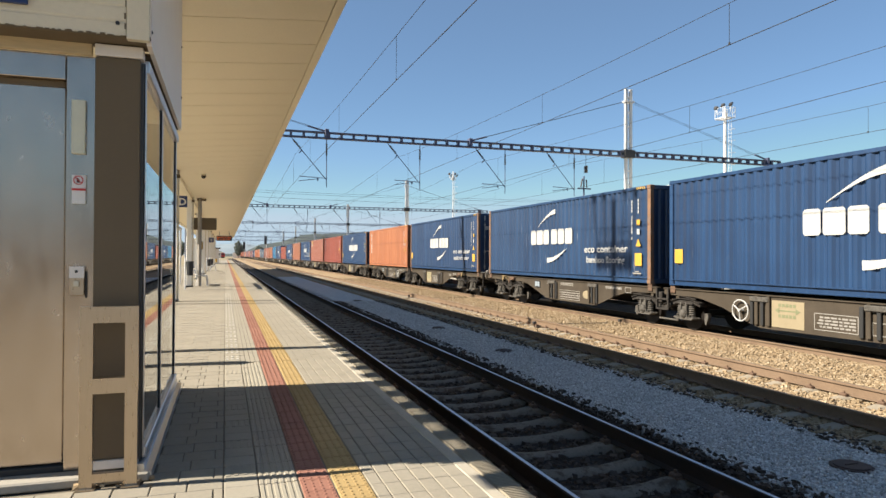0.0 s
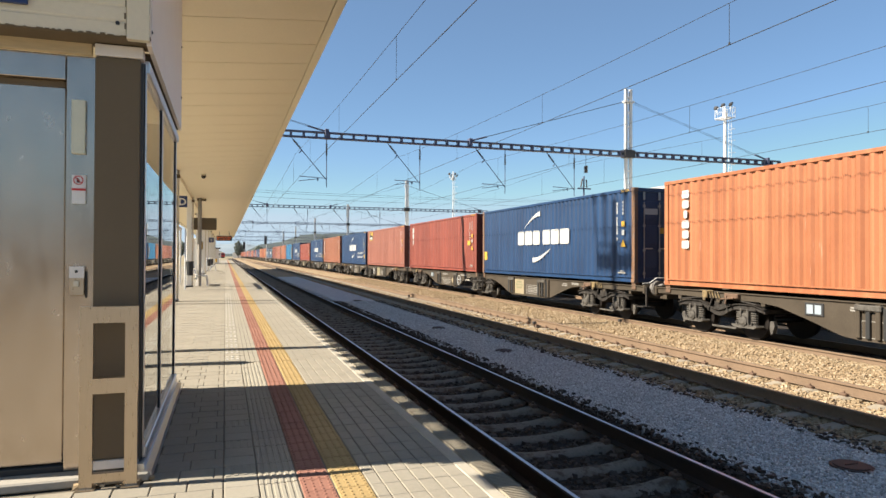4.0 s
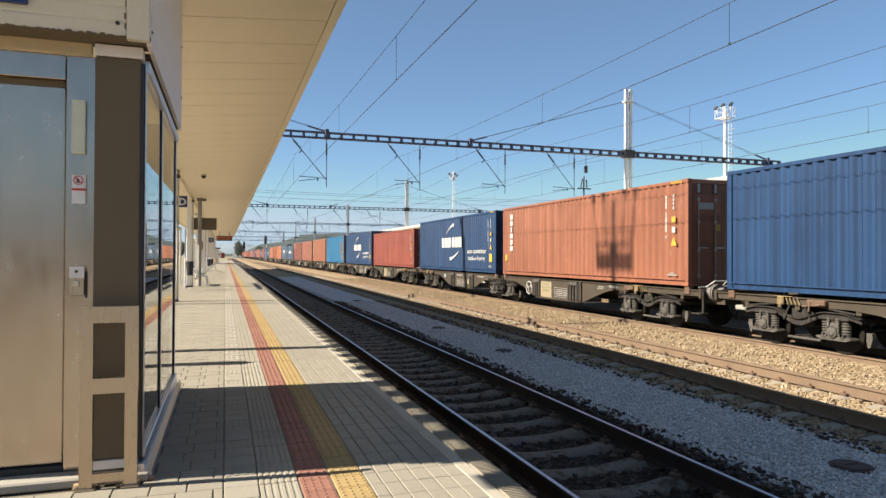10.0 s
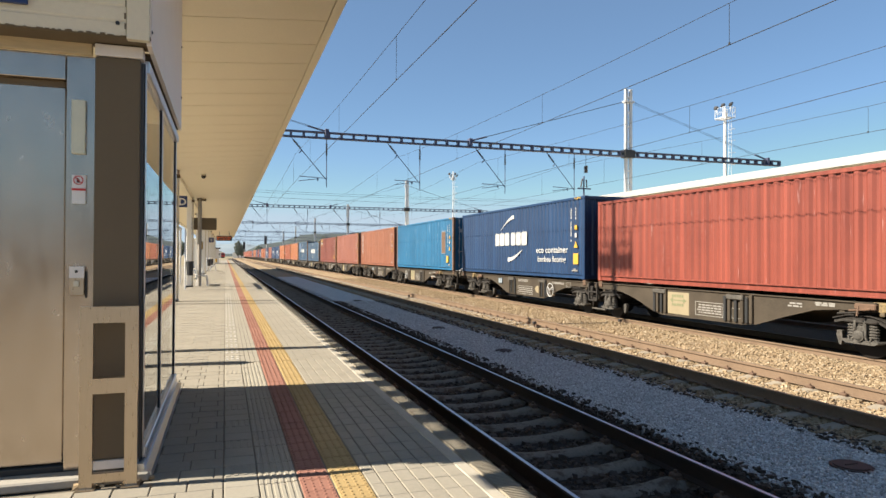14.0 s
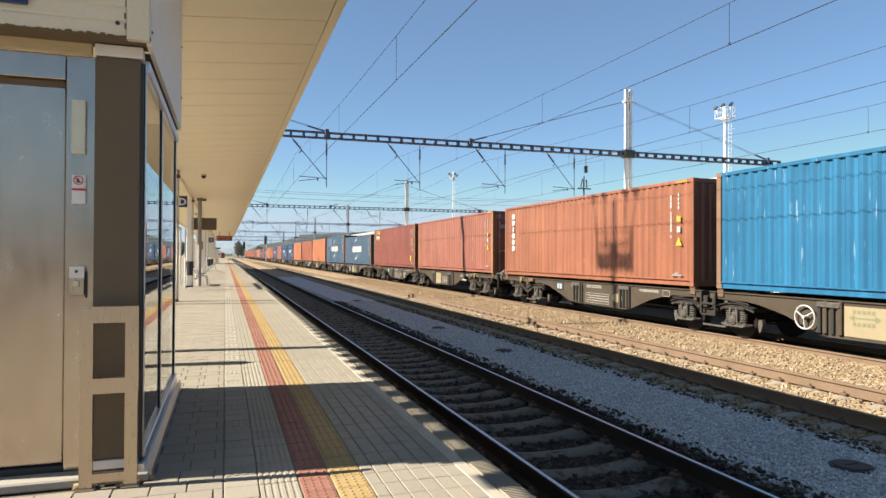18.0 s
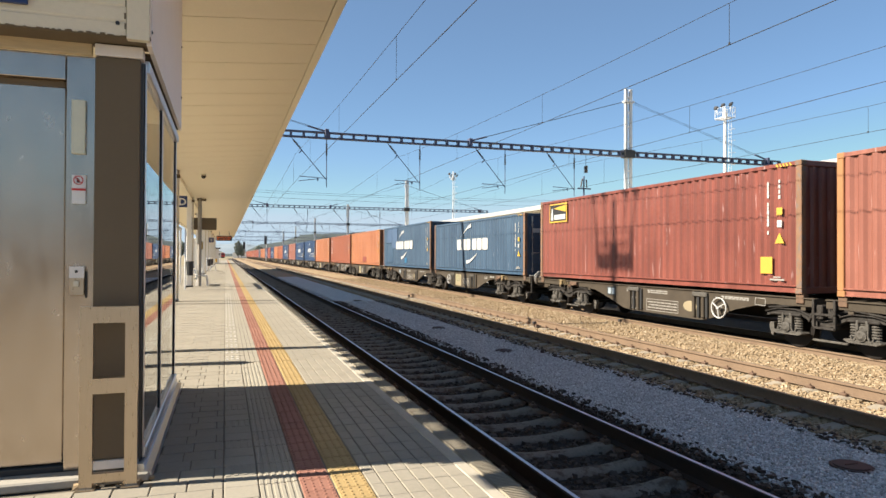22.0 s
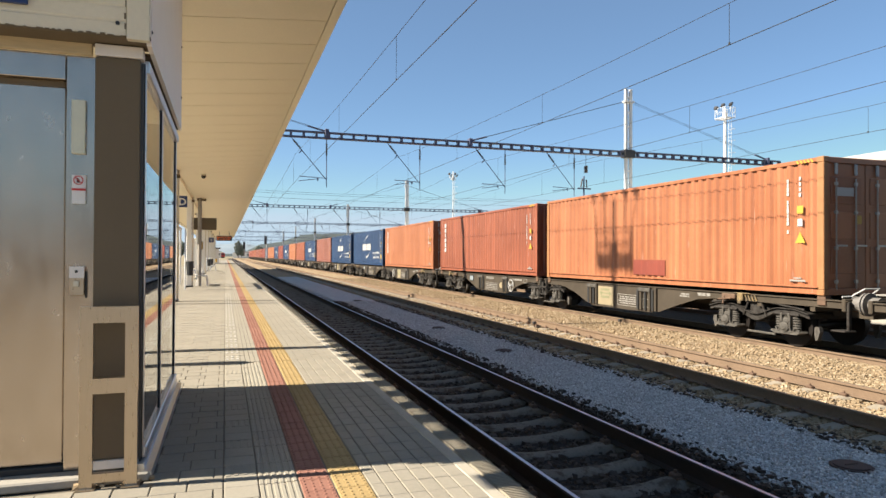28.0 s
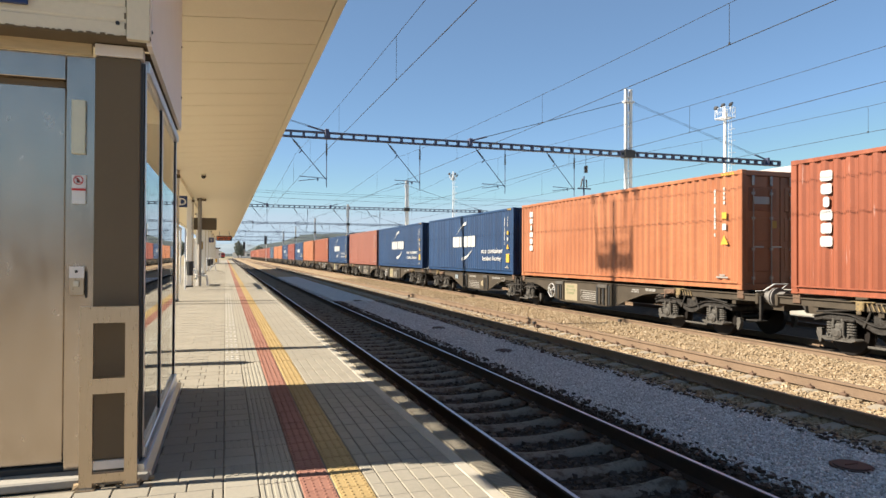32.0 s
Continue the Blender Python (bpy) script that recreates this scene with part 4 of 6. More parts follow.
def build_tree(x, y, h, w, seed):
    t = thing("poplar_tree", x, y, -0.8, "grey-green slender tree, haze in its tone, beside the far tracks", "tree", "far trees")
    rnd = random.Random(seed)
    tr = Shape().rod((0, 0, 0), (0, 0, h * 0.8), 0.3, 7, 0.06)
    for j in range(14):
        a, z = rnd.uniform(0, 6.28), h * rnd.uniform(0.2, 0.75)
        r = w * 0.5 * (1 - abs(z / h - 0.45))
        tr.rod((0, 0, z), (r * math.cos(a), r * math.sin(a), z + h * 0.1), 0.07, 5, 0.02)
    part("trunk", tr, RUSTY, t)
    s = Shape()
    for j in range(420):
        u = rnd.random()
        z = h * (0.16 + 0.84 * u)
        r = w * 0.5 * (math.sin(min(1, u * 1.05) * math.pi) ** 0.7 + 0.08) * rnd.uniform(0.25, 1.05)
        a = rnd.uniform(0, 6.28)
        c = Vector((r * math.cos(a), r * math.sin(a), z))
        q = rnd.uniform(0.25, 0.55) * (w / 4)
        m = Matrix.Translation(c) @ Euler((rnd.uniform(0, 3), rnd.uniform(0, 3), rnd.uniform(0, 3))).to_matrix().to_4x4()
        vs = [m @ Vector(p) * 1.0 for p in ((-q, 0, -q * 0.4), (q, 0, -q * 0.5), (0.2 * q, q * 0.9, 0), (0, -q * 0.8, q * 0.3), (0, 0.1 * q, q))]
        s.add(vs, [(0, 2, 4), (2, 1, 4), (1, 3, 4), (3, 0, 4), (0, 3, 1, 2)])
    part("crown", s, FOLIAGE, t)


def build_distance():
    for y in GANTRIES:
        build_gantry(y, y in (32.5, -16.2))
    build_wires()
    build_tower(43.5, 48.5, 14.1, deep=0.56, wide=0.64, rise=0.0, thick=0.19, rail=0.95, bars=3, lamps=((-0.57, 0.51, 15.12), (-0.13, 0.12, 15.34), (0.37, -0.33, 15.38)), head=0.85)
    build_tower(36.5, 104.0, 14.3, deep=0.3, wide=0.35, thick=0.1, rail=0.4, bars=1, lamps=((-0.5, -0.5, 14.9), (0.5, -0.5, 14.9), (-0.5, 0.5, 15.3), (0.5, 0.4, 15.3)))
    build_tower(-6.5, 19.8, 15.12, deep=0.3, rise=1.0, thick=0.13, rail=0.78, side=False, bars=9, wide=0.96, lamps=((0, -1.17, 17.25), (0, -0.63, 17.3), (0, 0.56, 17.3), (0, 1.18, 17.25)), head=0.55)
    build_signal(5.8, 221.0, 4.6)
    build_signal(10.6, 187.0, 5.6)
    build_signal(24.0, 260.0, 4.6)
    build_far_side()
    build_hills()
    for x, y, h, w, sd in ((9.5, 520, 13.0, 6.0, 1), (12.5, 545, 10.5, 5.0, 2), (30.0, 640, 11.0, 9.0, 3), (60, 420, 14, 9, 4), (66, 425, 13, 9, 5), (75, 430, 15, 10, 6), (-30, 500, 12, 8, 7), (-18, 520, 10, 8, 8)):
        build_tree(x, y, h, w, sd)
    for x, y, w, d, h in ((6.0, 560.0, 16.0, 10.0, 4.2), (-14.0, 600.0, 12.0, 10.0, 5.0), (52.0, 330.0, 26.0, 12.0, 6.0)):
        t = thing("goods_shed", x, y, -0.9, "low white-walled railway shed far down the line", "shed", "far sheds")
        part("wall", Shape().box(0, w, 0, d, 0, h), WHITEPOST, t)
        part("roof", Shape().prism([(-0.4, h), (w + 0.4, h), (w / 2, h + 1.6)], "y", -0.4, d + 0.4), GALV, t)
        for j in range(3):
            q = part("window", Shape().box(w * (0.2 + 0.25 * j), w * (0.32 + 0.25 * j), -0.05, 0.02, h * 0.4, h * 0.75), DARKTRIM, t)


# the pale blue is haze put into the far hills' colour
FARHILL = plain("hazed_far_hills", (0.16, 0.2, 0.23), 0.95, vary=0.15, s1=0.01, s2=0.06, relief=0.3, dist=4)
build_distance()

# ---- container train ----
WAGON_PITCH = 26.65


def near_end(k):
    """Where the near end of container k stands at the start."""
    return 29.57 + WAGON_PITCH * (k // 2 - 1) + (13.04 if k % 2 else 0.0)


# metres the train has run past the platform, second by second
RUN = [-0.08, 9.988, 19.907, 29.704, 39.392, 48.973, 58.445, 67.802, 77.035, 86.137, 95.1, 103.92, 112.595, 121.122, 129.505, 137.746, 145.847,
       153.814, 161.65, 169.356, 176.935, 184.385, 191.702, 198.883, 205.919, 212.806, 219.535, 226.103, 232.511, 238.768, 244.893, 250.923, 256.914]
ROLLING = []
LEN, HALF = 12.192, 1.219
MESHES = {}


def shared(key, make):
    """One mesh for all alike parts."""
    if key not in MESHES:
        MESHES[key] = make()
    return MESHES[key]


def corrugated(length, z0, z1, depth, pitch, out):
    """A sheet with trapezoid folds standing in the y-z plane, folded away from x = 0 against out."""
    n = int(length / pitch)
    pitch = length / n
    ys = []
    for i in range(n):
        for f, d in ((0.0, 1), (0.27, 1), (0.48, 0), (0.79, 0)):
            ys.append(((i + f) * pitch, d))
    ys.append((length, 1))
    return Shape().sheet([[(-out * depth * d, y, z) for y, d in ys] for z in (z0, z1)])


def container_meshes(mat, post, tall):
    h = 2.896 if tall else 2.591
    key = (mat.name, post.name, tall)

    def side(sx):
        s = corrugated(LEN - 0.28, 0.178, h - 0.09, 0.046, 0.278, sx)
        for v in s.v:
            v.x += sx * (HALF - 0.012)
            v.y += 0.14
        return s.mesh("side_panel", mat)

    def roof():
        s = Shape()
        ys, n = [], 52
        p = (LEN - 0.2) / n
        for i in range(n):
            for f, d in ((0.0, 0), (0.3, 0), (0.5, 1), (0.8, 1)):
                ys.append((0.1 + (i + f) * p, h - 0.025 - 0.02 * d))
        s.sheet([[(-HALF + 0.05, y, z) for y, z in ys], [(HALF - 0.05, y, z) for y, z in ys]])
        return s.mesh("roof", mat)

    def end():
        s = Shape()
        xs, n = [], 9
        p = (2 * HALF - 0.26) / n
        for i in range(n):
            for f, d in ((0.0, 0), (0.3, 0), (0.5, 1), (0.8, 1)):
                xs.append((-HALF + 0.13 + (i + f) * p, 0.03 + 0.045 * d))
        xs.append((HALF - 0.13, 0.03))
        s.sheet([[(x, y, 0.14) for x, y in xs], [(x, y, h - 0.1) for x, y in xs]])
        return s.mesh("end_wall", mat)

    def door(sx):
        s = Shape().cbox(min(0.01 * sx, sx * 1.1), max(0.01 * sx, sx * 1.1), 0.05, 0.085, 0.15, h - 0.13, 0.01)
        return s.mesh("door", mat)

    def door_panel(sx, i):
        z = 0.35 + i * (h - 0.7) / 3
        return Shape().cbox(min(0.12 * sx, sx * 0.98), max(0.12 * sx, sx * 0.98), 0.035, 0.055, z + 0.1, z + (h - 0.7) / 3 - 0.06, 0.012).mesh("door_panel", mat)

    def posts(sx, sy):
        y = 0.0 if sy < 0 else LEN - 0.15
        x = -HALF if sx < 0 else HALF - 0.13
        return Shape().cbox(x, x + 0.13, y, y + 0.15, 0.118, h - 0.118, 0.012).mesh("corner_post", post)

    m = dict(
        sides=[shared(("side", key, sx), lambda sx=sx: side(sx)) for sx in (-1, 1)],
        roof=shared(("roof", key), roof), end=shared(("end", key), end),
        panels={sx: [shared(("door_panel", key, sx, i), lambda sx=sx, i=i: door_panel(sx, i)) for i in range(3)] for sx in (-1, 1)},
        doors=[shared(("door", key, sx), lambda sx=sx: door(sx)) for sx in (-1, 1)],
        posts=[shared(("post", key, sx, sy), lambda sx=sx, sy=sy: posts(sx, sy)) for sx in (-1, 1) for sy in (-1, 1)],
        top=shared(("top", key), lambda: Shape().cbox(-0.03, 0.03, 0.15, LEN - 0.15, h - 0.1, h - 0.01, 0.01).mesh("top_rail", mat)),
        bottom=shared(("bottom", key), lambda: Shape().prism([(0.03, 0.02), (-0.03, 0.02), (-0.03, 0.045), (0.012, 0.045), (0.012, 0.155), (-0.035, 0.155), (-0.035, 0.18), (0.03, 0.18)], "y", 0.15, LEN - 0.15).mesh("bottom_rail", mat)),
        header=shared(("header", key), lambda: Shape().cbox(-HALF + 0.13, HALF - 0.13, 0.0, 0.09, h - 0.13, h - 0.01, 0.01).mesh("end_header", mat)),
        cill=shared(("cill", key), lambda: Shape().cbox(-HALF + 0.13, HALF - 0.13, 0.0, 0.09, 0.01, 0.15, 0.01).mesh("end_sill", mat)),
        casting=shared(("casting", post.name), lambda: Shape().cbox(-0.081, 0.081, -0.089, 0.089, -0.059, 0.059, 0.012).mesh("corner_casting", post)),
    )
    return m, h


def bars(s, x, y, z, w, h, gap=0.2, across=True):
    """A flat upright mark on the side facing the platform: y counts from the near end, w along the train."""
    return s.box(x - 0.004, x, y - w / 2, y + w / 2, z - h / 2, z + h / 2)


FACE = -HALF - 0.003


def code_marks(mat, long_y, short_y, zt, size_l, size_s):
    """Rows of small blocks that stand one over another in place of figures."""
    s = Shape()
    rnd = random.Random(7)
    z = zt
    for i in range(13):
        hh = size_l / 13
        if i not in (4, 11):
            w = rnd.choice((0.045, 0.055, 0.06))
            bars(s, FACE, long_y, z - hh / 2, w, hh * 0.9)
        z -= hh
    z = zt + 0.04
    for i in range(4):
        bars(s, FACE, short_y, z - size_s / 8, rnd.choice((0.05, 0.06)), size_s / 4 * 0.7)
        z -= size_s / 4
    return s.mesh("code_marking", mat)


def triangle(y, z, w, h, mat, name):
    return Shape().prism([(y - w / 2, z), (y + w / 2, z), (y, z + h)], "x", FACE - 0.004, FACE).mesh(name, mat)


def crescent(pts):
    """A tapering brush stroke: a strip of (y, z, half width)."""
    s = Shape()
    n = len(pts)
    top, low = [], []
    for i, (y, z, r) in enumerate(pts):
        a, b = pts[max(0, i - 1)], pts[min(n - 1, i + 1)]
        d = Vector((b[0] - a[0], b[1] - a[1])).normalized()
        top.append((y - d.y * r, z + d.x * r))
        low.append((y + d.y * r, z - d.x * r))
    out = top + low[::-1]
    return s.prism(out, "x", FACE - 0.004, FACE)


def logo_parts(shift, wide, mat):
    """Six plain rounded blocks between two brush strokes, each a mesh of its own."""
    out = []
    y, z, h = 7.78 + shift, 1.25, 0.56
    for w, gap in ((0.5, 0.02), (0.6, 0.02), (0.52, 0.17), (0.52, 0.03), (0.54, 0.03), (0.6, 0)):
        a, b, c = y - w * wide * 0.03, y - w * wide * 0.97, 0.05
        s = Shape().prism([(a, z + c), (a - c, z), (b + c, z), (b, z + c), (b, z + h - c), (b + c, z + h), (a - c, z + h), (a, z + h - c)], "x", FACE - 0.004, FACE)
        out.append(("logo_block", s.mesh("logo_block", mat)))
        y -= (w + gap) * wide
    ts = [i / 9 for i in range(10)]
    up = [(7.2 + shift - 1.45 * t, 1.92 + 0.56 * math.sin(t * 1.45), 0.01 + 0.085 * t ** 1.6) for t in ts]
    lo = [(6.4 + shift - 1.5 * t, 0.64 + 0.5 * (1 - math.cos(t * 1.45)), 0.09 * (1 - t) ** 0.8 + 0.008) for t in ts]
    return out + [("brush_stroke", crescent(q).mesh("brush_stroke", mat)) for q in (up, lo)]


def stacked_blocks(y, zt, w, h, n, mat):
    """Plain rounded blocks one over another, each a mesh of its own."""
    out = []
    hh = h / n
    for i in range(n):
        q = w * (1.0, 0.9, 0.5, 1.0, 0.9, 1.0)[i % 6]
        z0, z1, c = zt - (i + 1) * hh + 0.035, zt - i * hh - 0.02, 0.035
        a, b = y - q / 2, y + q / 2
        out.append(Shape().prism([(a + c, z0), (b - c, z0), (b, z0 + c), (b, z1 - c), (b - c, z1), (a + c, z1), (a, z1 - c), (a, z0 + c)], "x", FACE - 0.004, FACE).mesh("logo_block", mat))
    return out


SIDEWAYS = Matrix(((0, 0, -1, 0), (-1, 0, 0, 0), (0, 1, 0, 0), (0, 0, 0, 1)))


ECO = fit_width(text_mesh("lettering", "eco container", 0.33, WHITE), 2.54)
BAMBOO = fit_width(text_mesh("lettering", "bamboo flooring", 0.29, WHITE), 2.24)
LOCK = Shape().rod((0, 0.02, 0.12), (0, 0.02, 2.45), 0.017, 6)
for zz in (0.25, 0.95, 1.7, 2.3):
    LOCK.cbox(-0.04, 0.04, 0.0, 0.05, zz, zz + 0.07, 0.008)
LOCK.cbox(-0.02, 0.3, 0.0, 0.03, 1.02, 1.06, 0.008)
LOCK = LOCK.mesh("locking_bar", BARE)
LOCK_HEAD = Shape().cbox(-0.035, 0.035, -0.01, 0.04, 2.38, 2.62, 0.015).mesh("bar_guide", WHITE)


def build_container(k, mat, label, kind="plain", tall=True, doors=False, post=None, near=True, extra=()):
    c = thing("shipping_container", TRACK_3, near_end(k), 0.56, label, "shipping container", "containers on the goods train")
    ROLLING.append(c)
    m, h = container_meshes(mat, post or mat, tall)
    for me in m["sides"]:
        part("side_panel", me, None, c)
    part("roof", m["roof"], None, c)
    e = part("end_wall", m["end"], None, c)
    if doors:
        e.matrix_basis = pose(0, LEN, 0, 0, 0, 180)
        for sx, me in zip((-1, 1), m["doors"]):
            d = part("door", me, None, c)
            for pm in m["panels"][sx]:
                part("door_panel", pm, None, d)
            if near:
                for f in (0.28, 0.78):
                    b = part("locking_bar", LOCK, None, d)
                    b.location.x = sx * f * 1.1 - (0.0 if sx < 0 else 0.0)
                    b.location.y = -0.01
                    if not tall:
                        b.scale.z = 0.9
                    if near:
                        g = part("bar_guide", LOCK_HEAD, None, d, "white-painted bar guide")
                        g.location.x = b.location.x
                        g.location.z = h - 2.75
    else:
        o = part("end_wall", m["end"], None, c)
        o.matrix_basis = pose(0, LEN, 0, 0, 0, 180)
    for me in m["posts"]:
        part("corner_post", me, None, c)
    for sx in (-1, 1):
        for n, dx in (("top", 0.03), ("bottom", 0.03)):
            o = part(n + "_rail", m[n], None, c)
            o.matrix_basis = pose(sx * (HALF - dx), 0 if sx < 0 else LEN, 0, 0, 0, 0 if sx < 0 else 180)
    for y in (0, 1):
        for n, nm in (("header", "end_header"), ("cill", "end_sill")):
            o = part(nm, m[n], None, c)
            if y:
                o.matrix_basis = pose(0, LEN, 0, 0, 0, 180)
    if near:
        for sx in (-1, 1):
            for sy in (0.089, LEN - 0.089):
                for z in (0.059, h - 0.059):
                    o = part("corner_casting", m["casting"], None, c)
                    o.location = (sx * (HALF - 0.079), sy, z)
    dz = h - 2.896
    o = part("code_marking", shared("code", lambda: code_marks(WHITE, 0.9, 0.58, 2.5, 1.2, 0.46)), None, c, "white stencilled code")
    o.location.z = dz
    o["kind"] = "stuff"
    if near:
        s = shared("mark_small", lambda: Shape().box(FACE - 0.004, FACE, 0.5, 0.66, 1.73, 1.9).mesh("warning_label", YELLOW))
        part("warning_label", s, None, c, "yellow square label").location.z = dz
        s = shared("mark_white", lambda: Shape().box(FACE - 0.004, FACE, 0.515, 0.645, 1.46, 1.62).mesh("data_plate", WHITE))
        part("data_plate", s, None, c, "white label").location.z = dz
        part("warning_label", shared("mark_tri", lambda: triangle(0.58, 1.1, 0.26, 0.24, YELLOW, "warning_label")), None, c, "yellow triangle label").location.z = dz
        s = shared("stripes", lambda: stripe_marks())
        part("height_stripes", s, None, c, "yellow and black stripes").location.z = dz
        s = shared("patent", lambda: Shape().box(FACE - 0.004, FACE, 0.45, 0.85, 0.27, 0.31).box(FACE - 0.004, FACE, 0.55, 0.75, 0.33, 0.36).mesh("small_print", GREYPRINT))
        part("small_print", s, None, c, "small white print").location.z = 0
    if kind in ("eco", "logo", "logo_wide"):
        wide = {"eco": 0.93, "logo": 1.22, "logo_wide": 1.2}[kind]
        for n, me in shared((kind, "logo"), lambda: logo_parts(0.0 if kind == "eco" else 0.45, wide, WHITE)):
            part(n, me, None, c, "white painted logo block" if n == "logo_block" else "white painted brush stroke").location.z = dz * 0.5
    if kind == "eco":
        for me, y, z in ((ECO, 3.66, 0.93), (BAMBOO, 3.52, 0.59)):
            o = part("lettering", me, None, c, "white painted lettering")
            o.matrix_basis = Matrix.Translation((FACE - 0.001, y, z)) @ SIDEWAYS
    if kind in ("eco", "square"):
        part("warning_label", shared("mark_big", lambda: big_label()), None, c, "yellow rectangular label")
    if "far_square" in extra:
        part("warning_label", shared("far_square", lambda: Shape().box(FACE - 0.004, FACE, 11.62, 11.95, 0.62, 1.0).mesh("warning_label", YELLOW)), None, c, "yellow square label")
    if "far_small" in extra:
        part("warning_label", shared("far_small", lambda: Shape().box(FACE - 0.004, FACE, 11.72, 11.93, 0.6, 0.86).mesh("warning_label", YELLOW)), None, c, "small yellow label")
    if "near_square" in extra:
        part("warning_label", shared("near_square", lambda: Shape().box(FACE - 0.004, FACE, 0.78, 1.12, 0.42, 0.8).mesh("warning_label", YELLOW)), None, c, "yellow square label")
    if "end_blocks" in extra:
        blk = Shape()
        for q, (w0, h0) in enumerate(((0.16, 0.34), (0.2, 0.24), (0.2, 0.24))):
            blk.box(0.32 + q * 0.24, 0.32 + q * 0.24 + w0, 0.012, 0.02, 2.18, 2.18 + h0)
        part("logo_shape", shared("end_blocks", lambda: blk.mesh("logo_shape", WHITE)), None, c, "white logo blocks on the end wall")
    if doors and near:
        part("data_plate", shared("end_plate", lambda: Shape().box(-0.86, -0.36, 0.02, 0.034, 2.08, 2.26).mesh("data_plate", WHITE)), None, c, "small white plate on the door").location.z = dz
        part("warning_label", shared("end_label", lambda: Shape().box(-0.3, -0.14, 0.02, 0.034, 1.5, 1.68).mesh("warning_label", YELLOW)), None, c, "small yellow label on the door").location.z = dz
    if "repaints" in extra:
        for n, (y0, y1, z0, z1, mat, words) in enumerate((
                (5.35, 5.85, 0.32, 0.64, CYAN, "small light blue repainted patch"), (11.1, 11.85, 0.22, 2.75, SLATE, "darker slate-blue patch"),
                (9.6, 11.05, 1.75, 2.75, LAVENDER, "pale violet-blue repainted patch"), (7.9, 9.55, 1.35, 2.75, LAVENDER, "pale violet-blue repainted patch"),
                (9.2, 10.8, 0.3, 1.5, SLATE, "darker slate-blue patch"))):
            part("repair_patch", shared(("repaint", n), lambda: cont_patch(y0, y1, z0, z1, mat)), None, c, words)
    if kind == "stack6":
        for me in shared("stack6", lambda: stacked_blocks(11.3, 2.6, 0.29, 1.62, 6, WHITE)):
            part("logo_block", me, None, c, "white painted logo block")
    if kind == "stack3":
        for me in shared("stack3", lambda: stacked_blocks(11.3, 2.62, 0.32, 1.15, 3, WHITE)):
            part("logo_block", me, None, c, "white painted logo block")
        part("warning_label", shared("mark_wide", lambda: Shape().box(FACE - 0.004, FACE, 0.8, 1.23, 1.34, 1.57).mesh("warning_label", YELLOW)), None, c, "yellow wide label")
    if kind == "crest":
        part("logo_border", shared("crest_b", lambda: Shape().box(FACE - 0.002, FACE, 10.1, 11.43, 2.05, 2.75).mesh("logo_border", YELLOW)), None, c, "yellow border of the logo plate")
        part("logo_plate", shared("crest", lambda: Shape().box(FACE - 0.005, FACE - 0.0025, 10.15, 11.38, 2.1, 2.7).mesh("logo_plate", BLACK)), None, c, "black logo plate")
        part("logo_shape", shared("crest_w", lambda: Shape().box(FACE - 0.008, FACE - 0.0055, 10.22, 11.05, 2.16, 2.34).prism([(11.12, 2.14), (11.3, 2.14), (11.25, 2.58), (11.17, 2.58)], "x", FACE - 0.008, FACE - 0.0055).mesh("logo_shape", WHITE)), None, c, "white logo blocks")
        part("logo_shape", shared("crest_y", lambda: Shape().prism([(10.17, 2.68), (11.12, 2.58), (10.17, 2.42)], "x", FACE - 0.008, FACE - 0.0055).mesh("logo_shape", YELLOW)), None, c, "yellow wedge of the logo")
    if kind == "patched":
        part("repair_patch", shared("patch1", lambda: Shape().box(FACE - 0.006, FACE, 1.32, 1.94, 0.96, 2.14).mesh("repair_patch", RUSTY)), None, c, "brown primer repair patch")
        part("primer_border", shared("patch0", lambda: Shape().box(FACE - 0.003, FACE, 1.25, 2.01, 0.9, 2.22).mesh("primer_border", PRIMER)), None, c, "pale grey primer round the patch")
    if kind == "patch_low":
        part("repair_patch", shared("patch2", lambda: Shape().box(FACE - 0.006, FACE, 5.1, 6.6, 0.26, 0.7).mesh("repair_patch", RED)), None, c, "darker red repair patch")
    return c


def cont_patch(y0, y1, z0, z1, mat):
    return Shape().box(FACE - 0.002 - 0.0001 * y0, FACE, y0, y1, z0, z1).mesh("repair_patch", mat)


def stripe_marks():
    s = Shape()
    for i in range(5):
        y = 0.24 + i * 0.09
        s.prism([(y, 2.80), (y + 0.045, 2.80), (y + 0.085, 2.87), (y + 0.04, 2.87)], "x", FACE - 0.004, FACE)
    return s.mesh("height_stripes", YELLOW)


def big_label():
    return Shape().box(FACE - 0.004, FACE, 0.41, 0.75, 0.52, 0.9).mesh("warning_label", YELLOW)


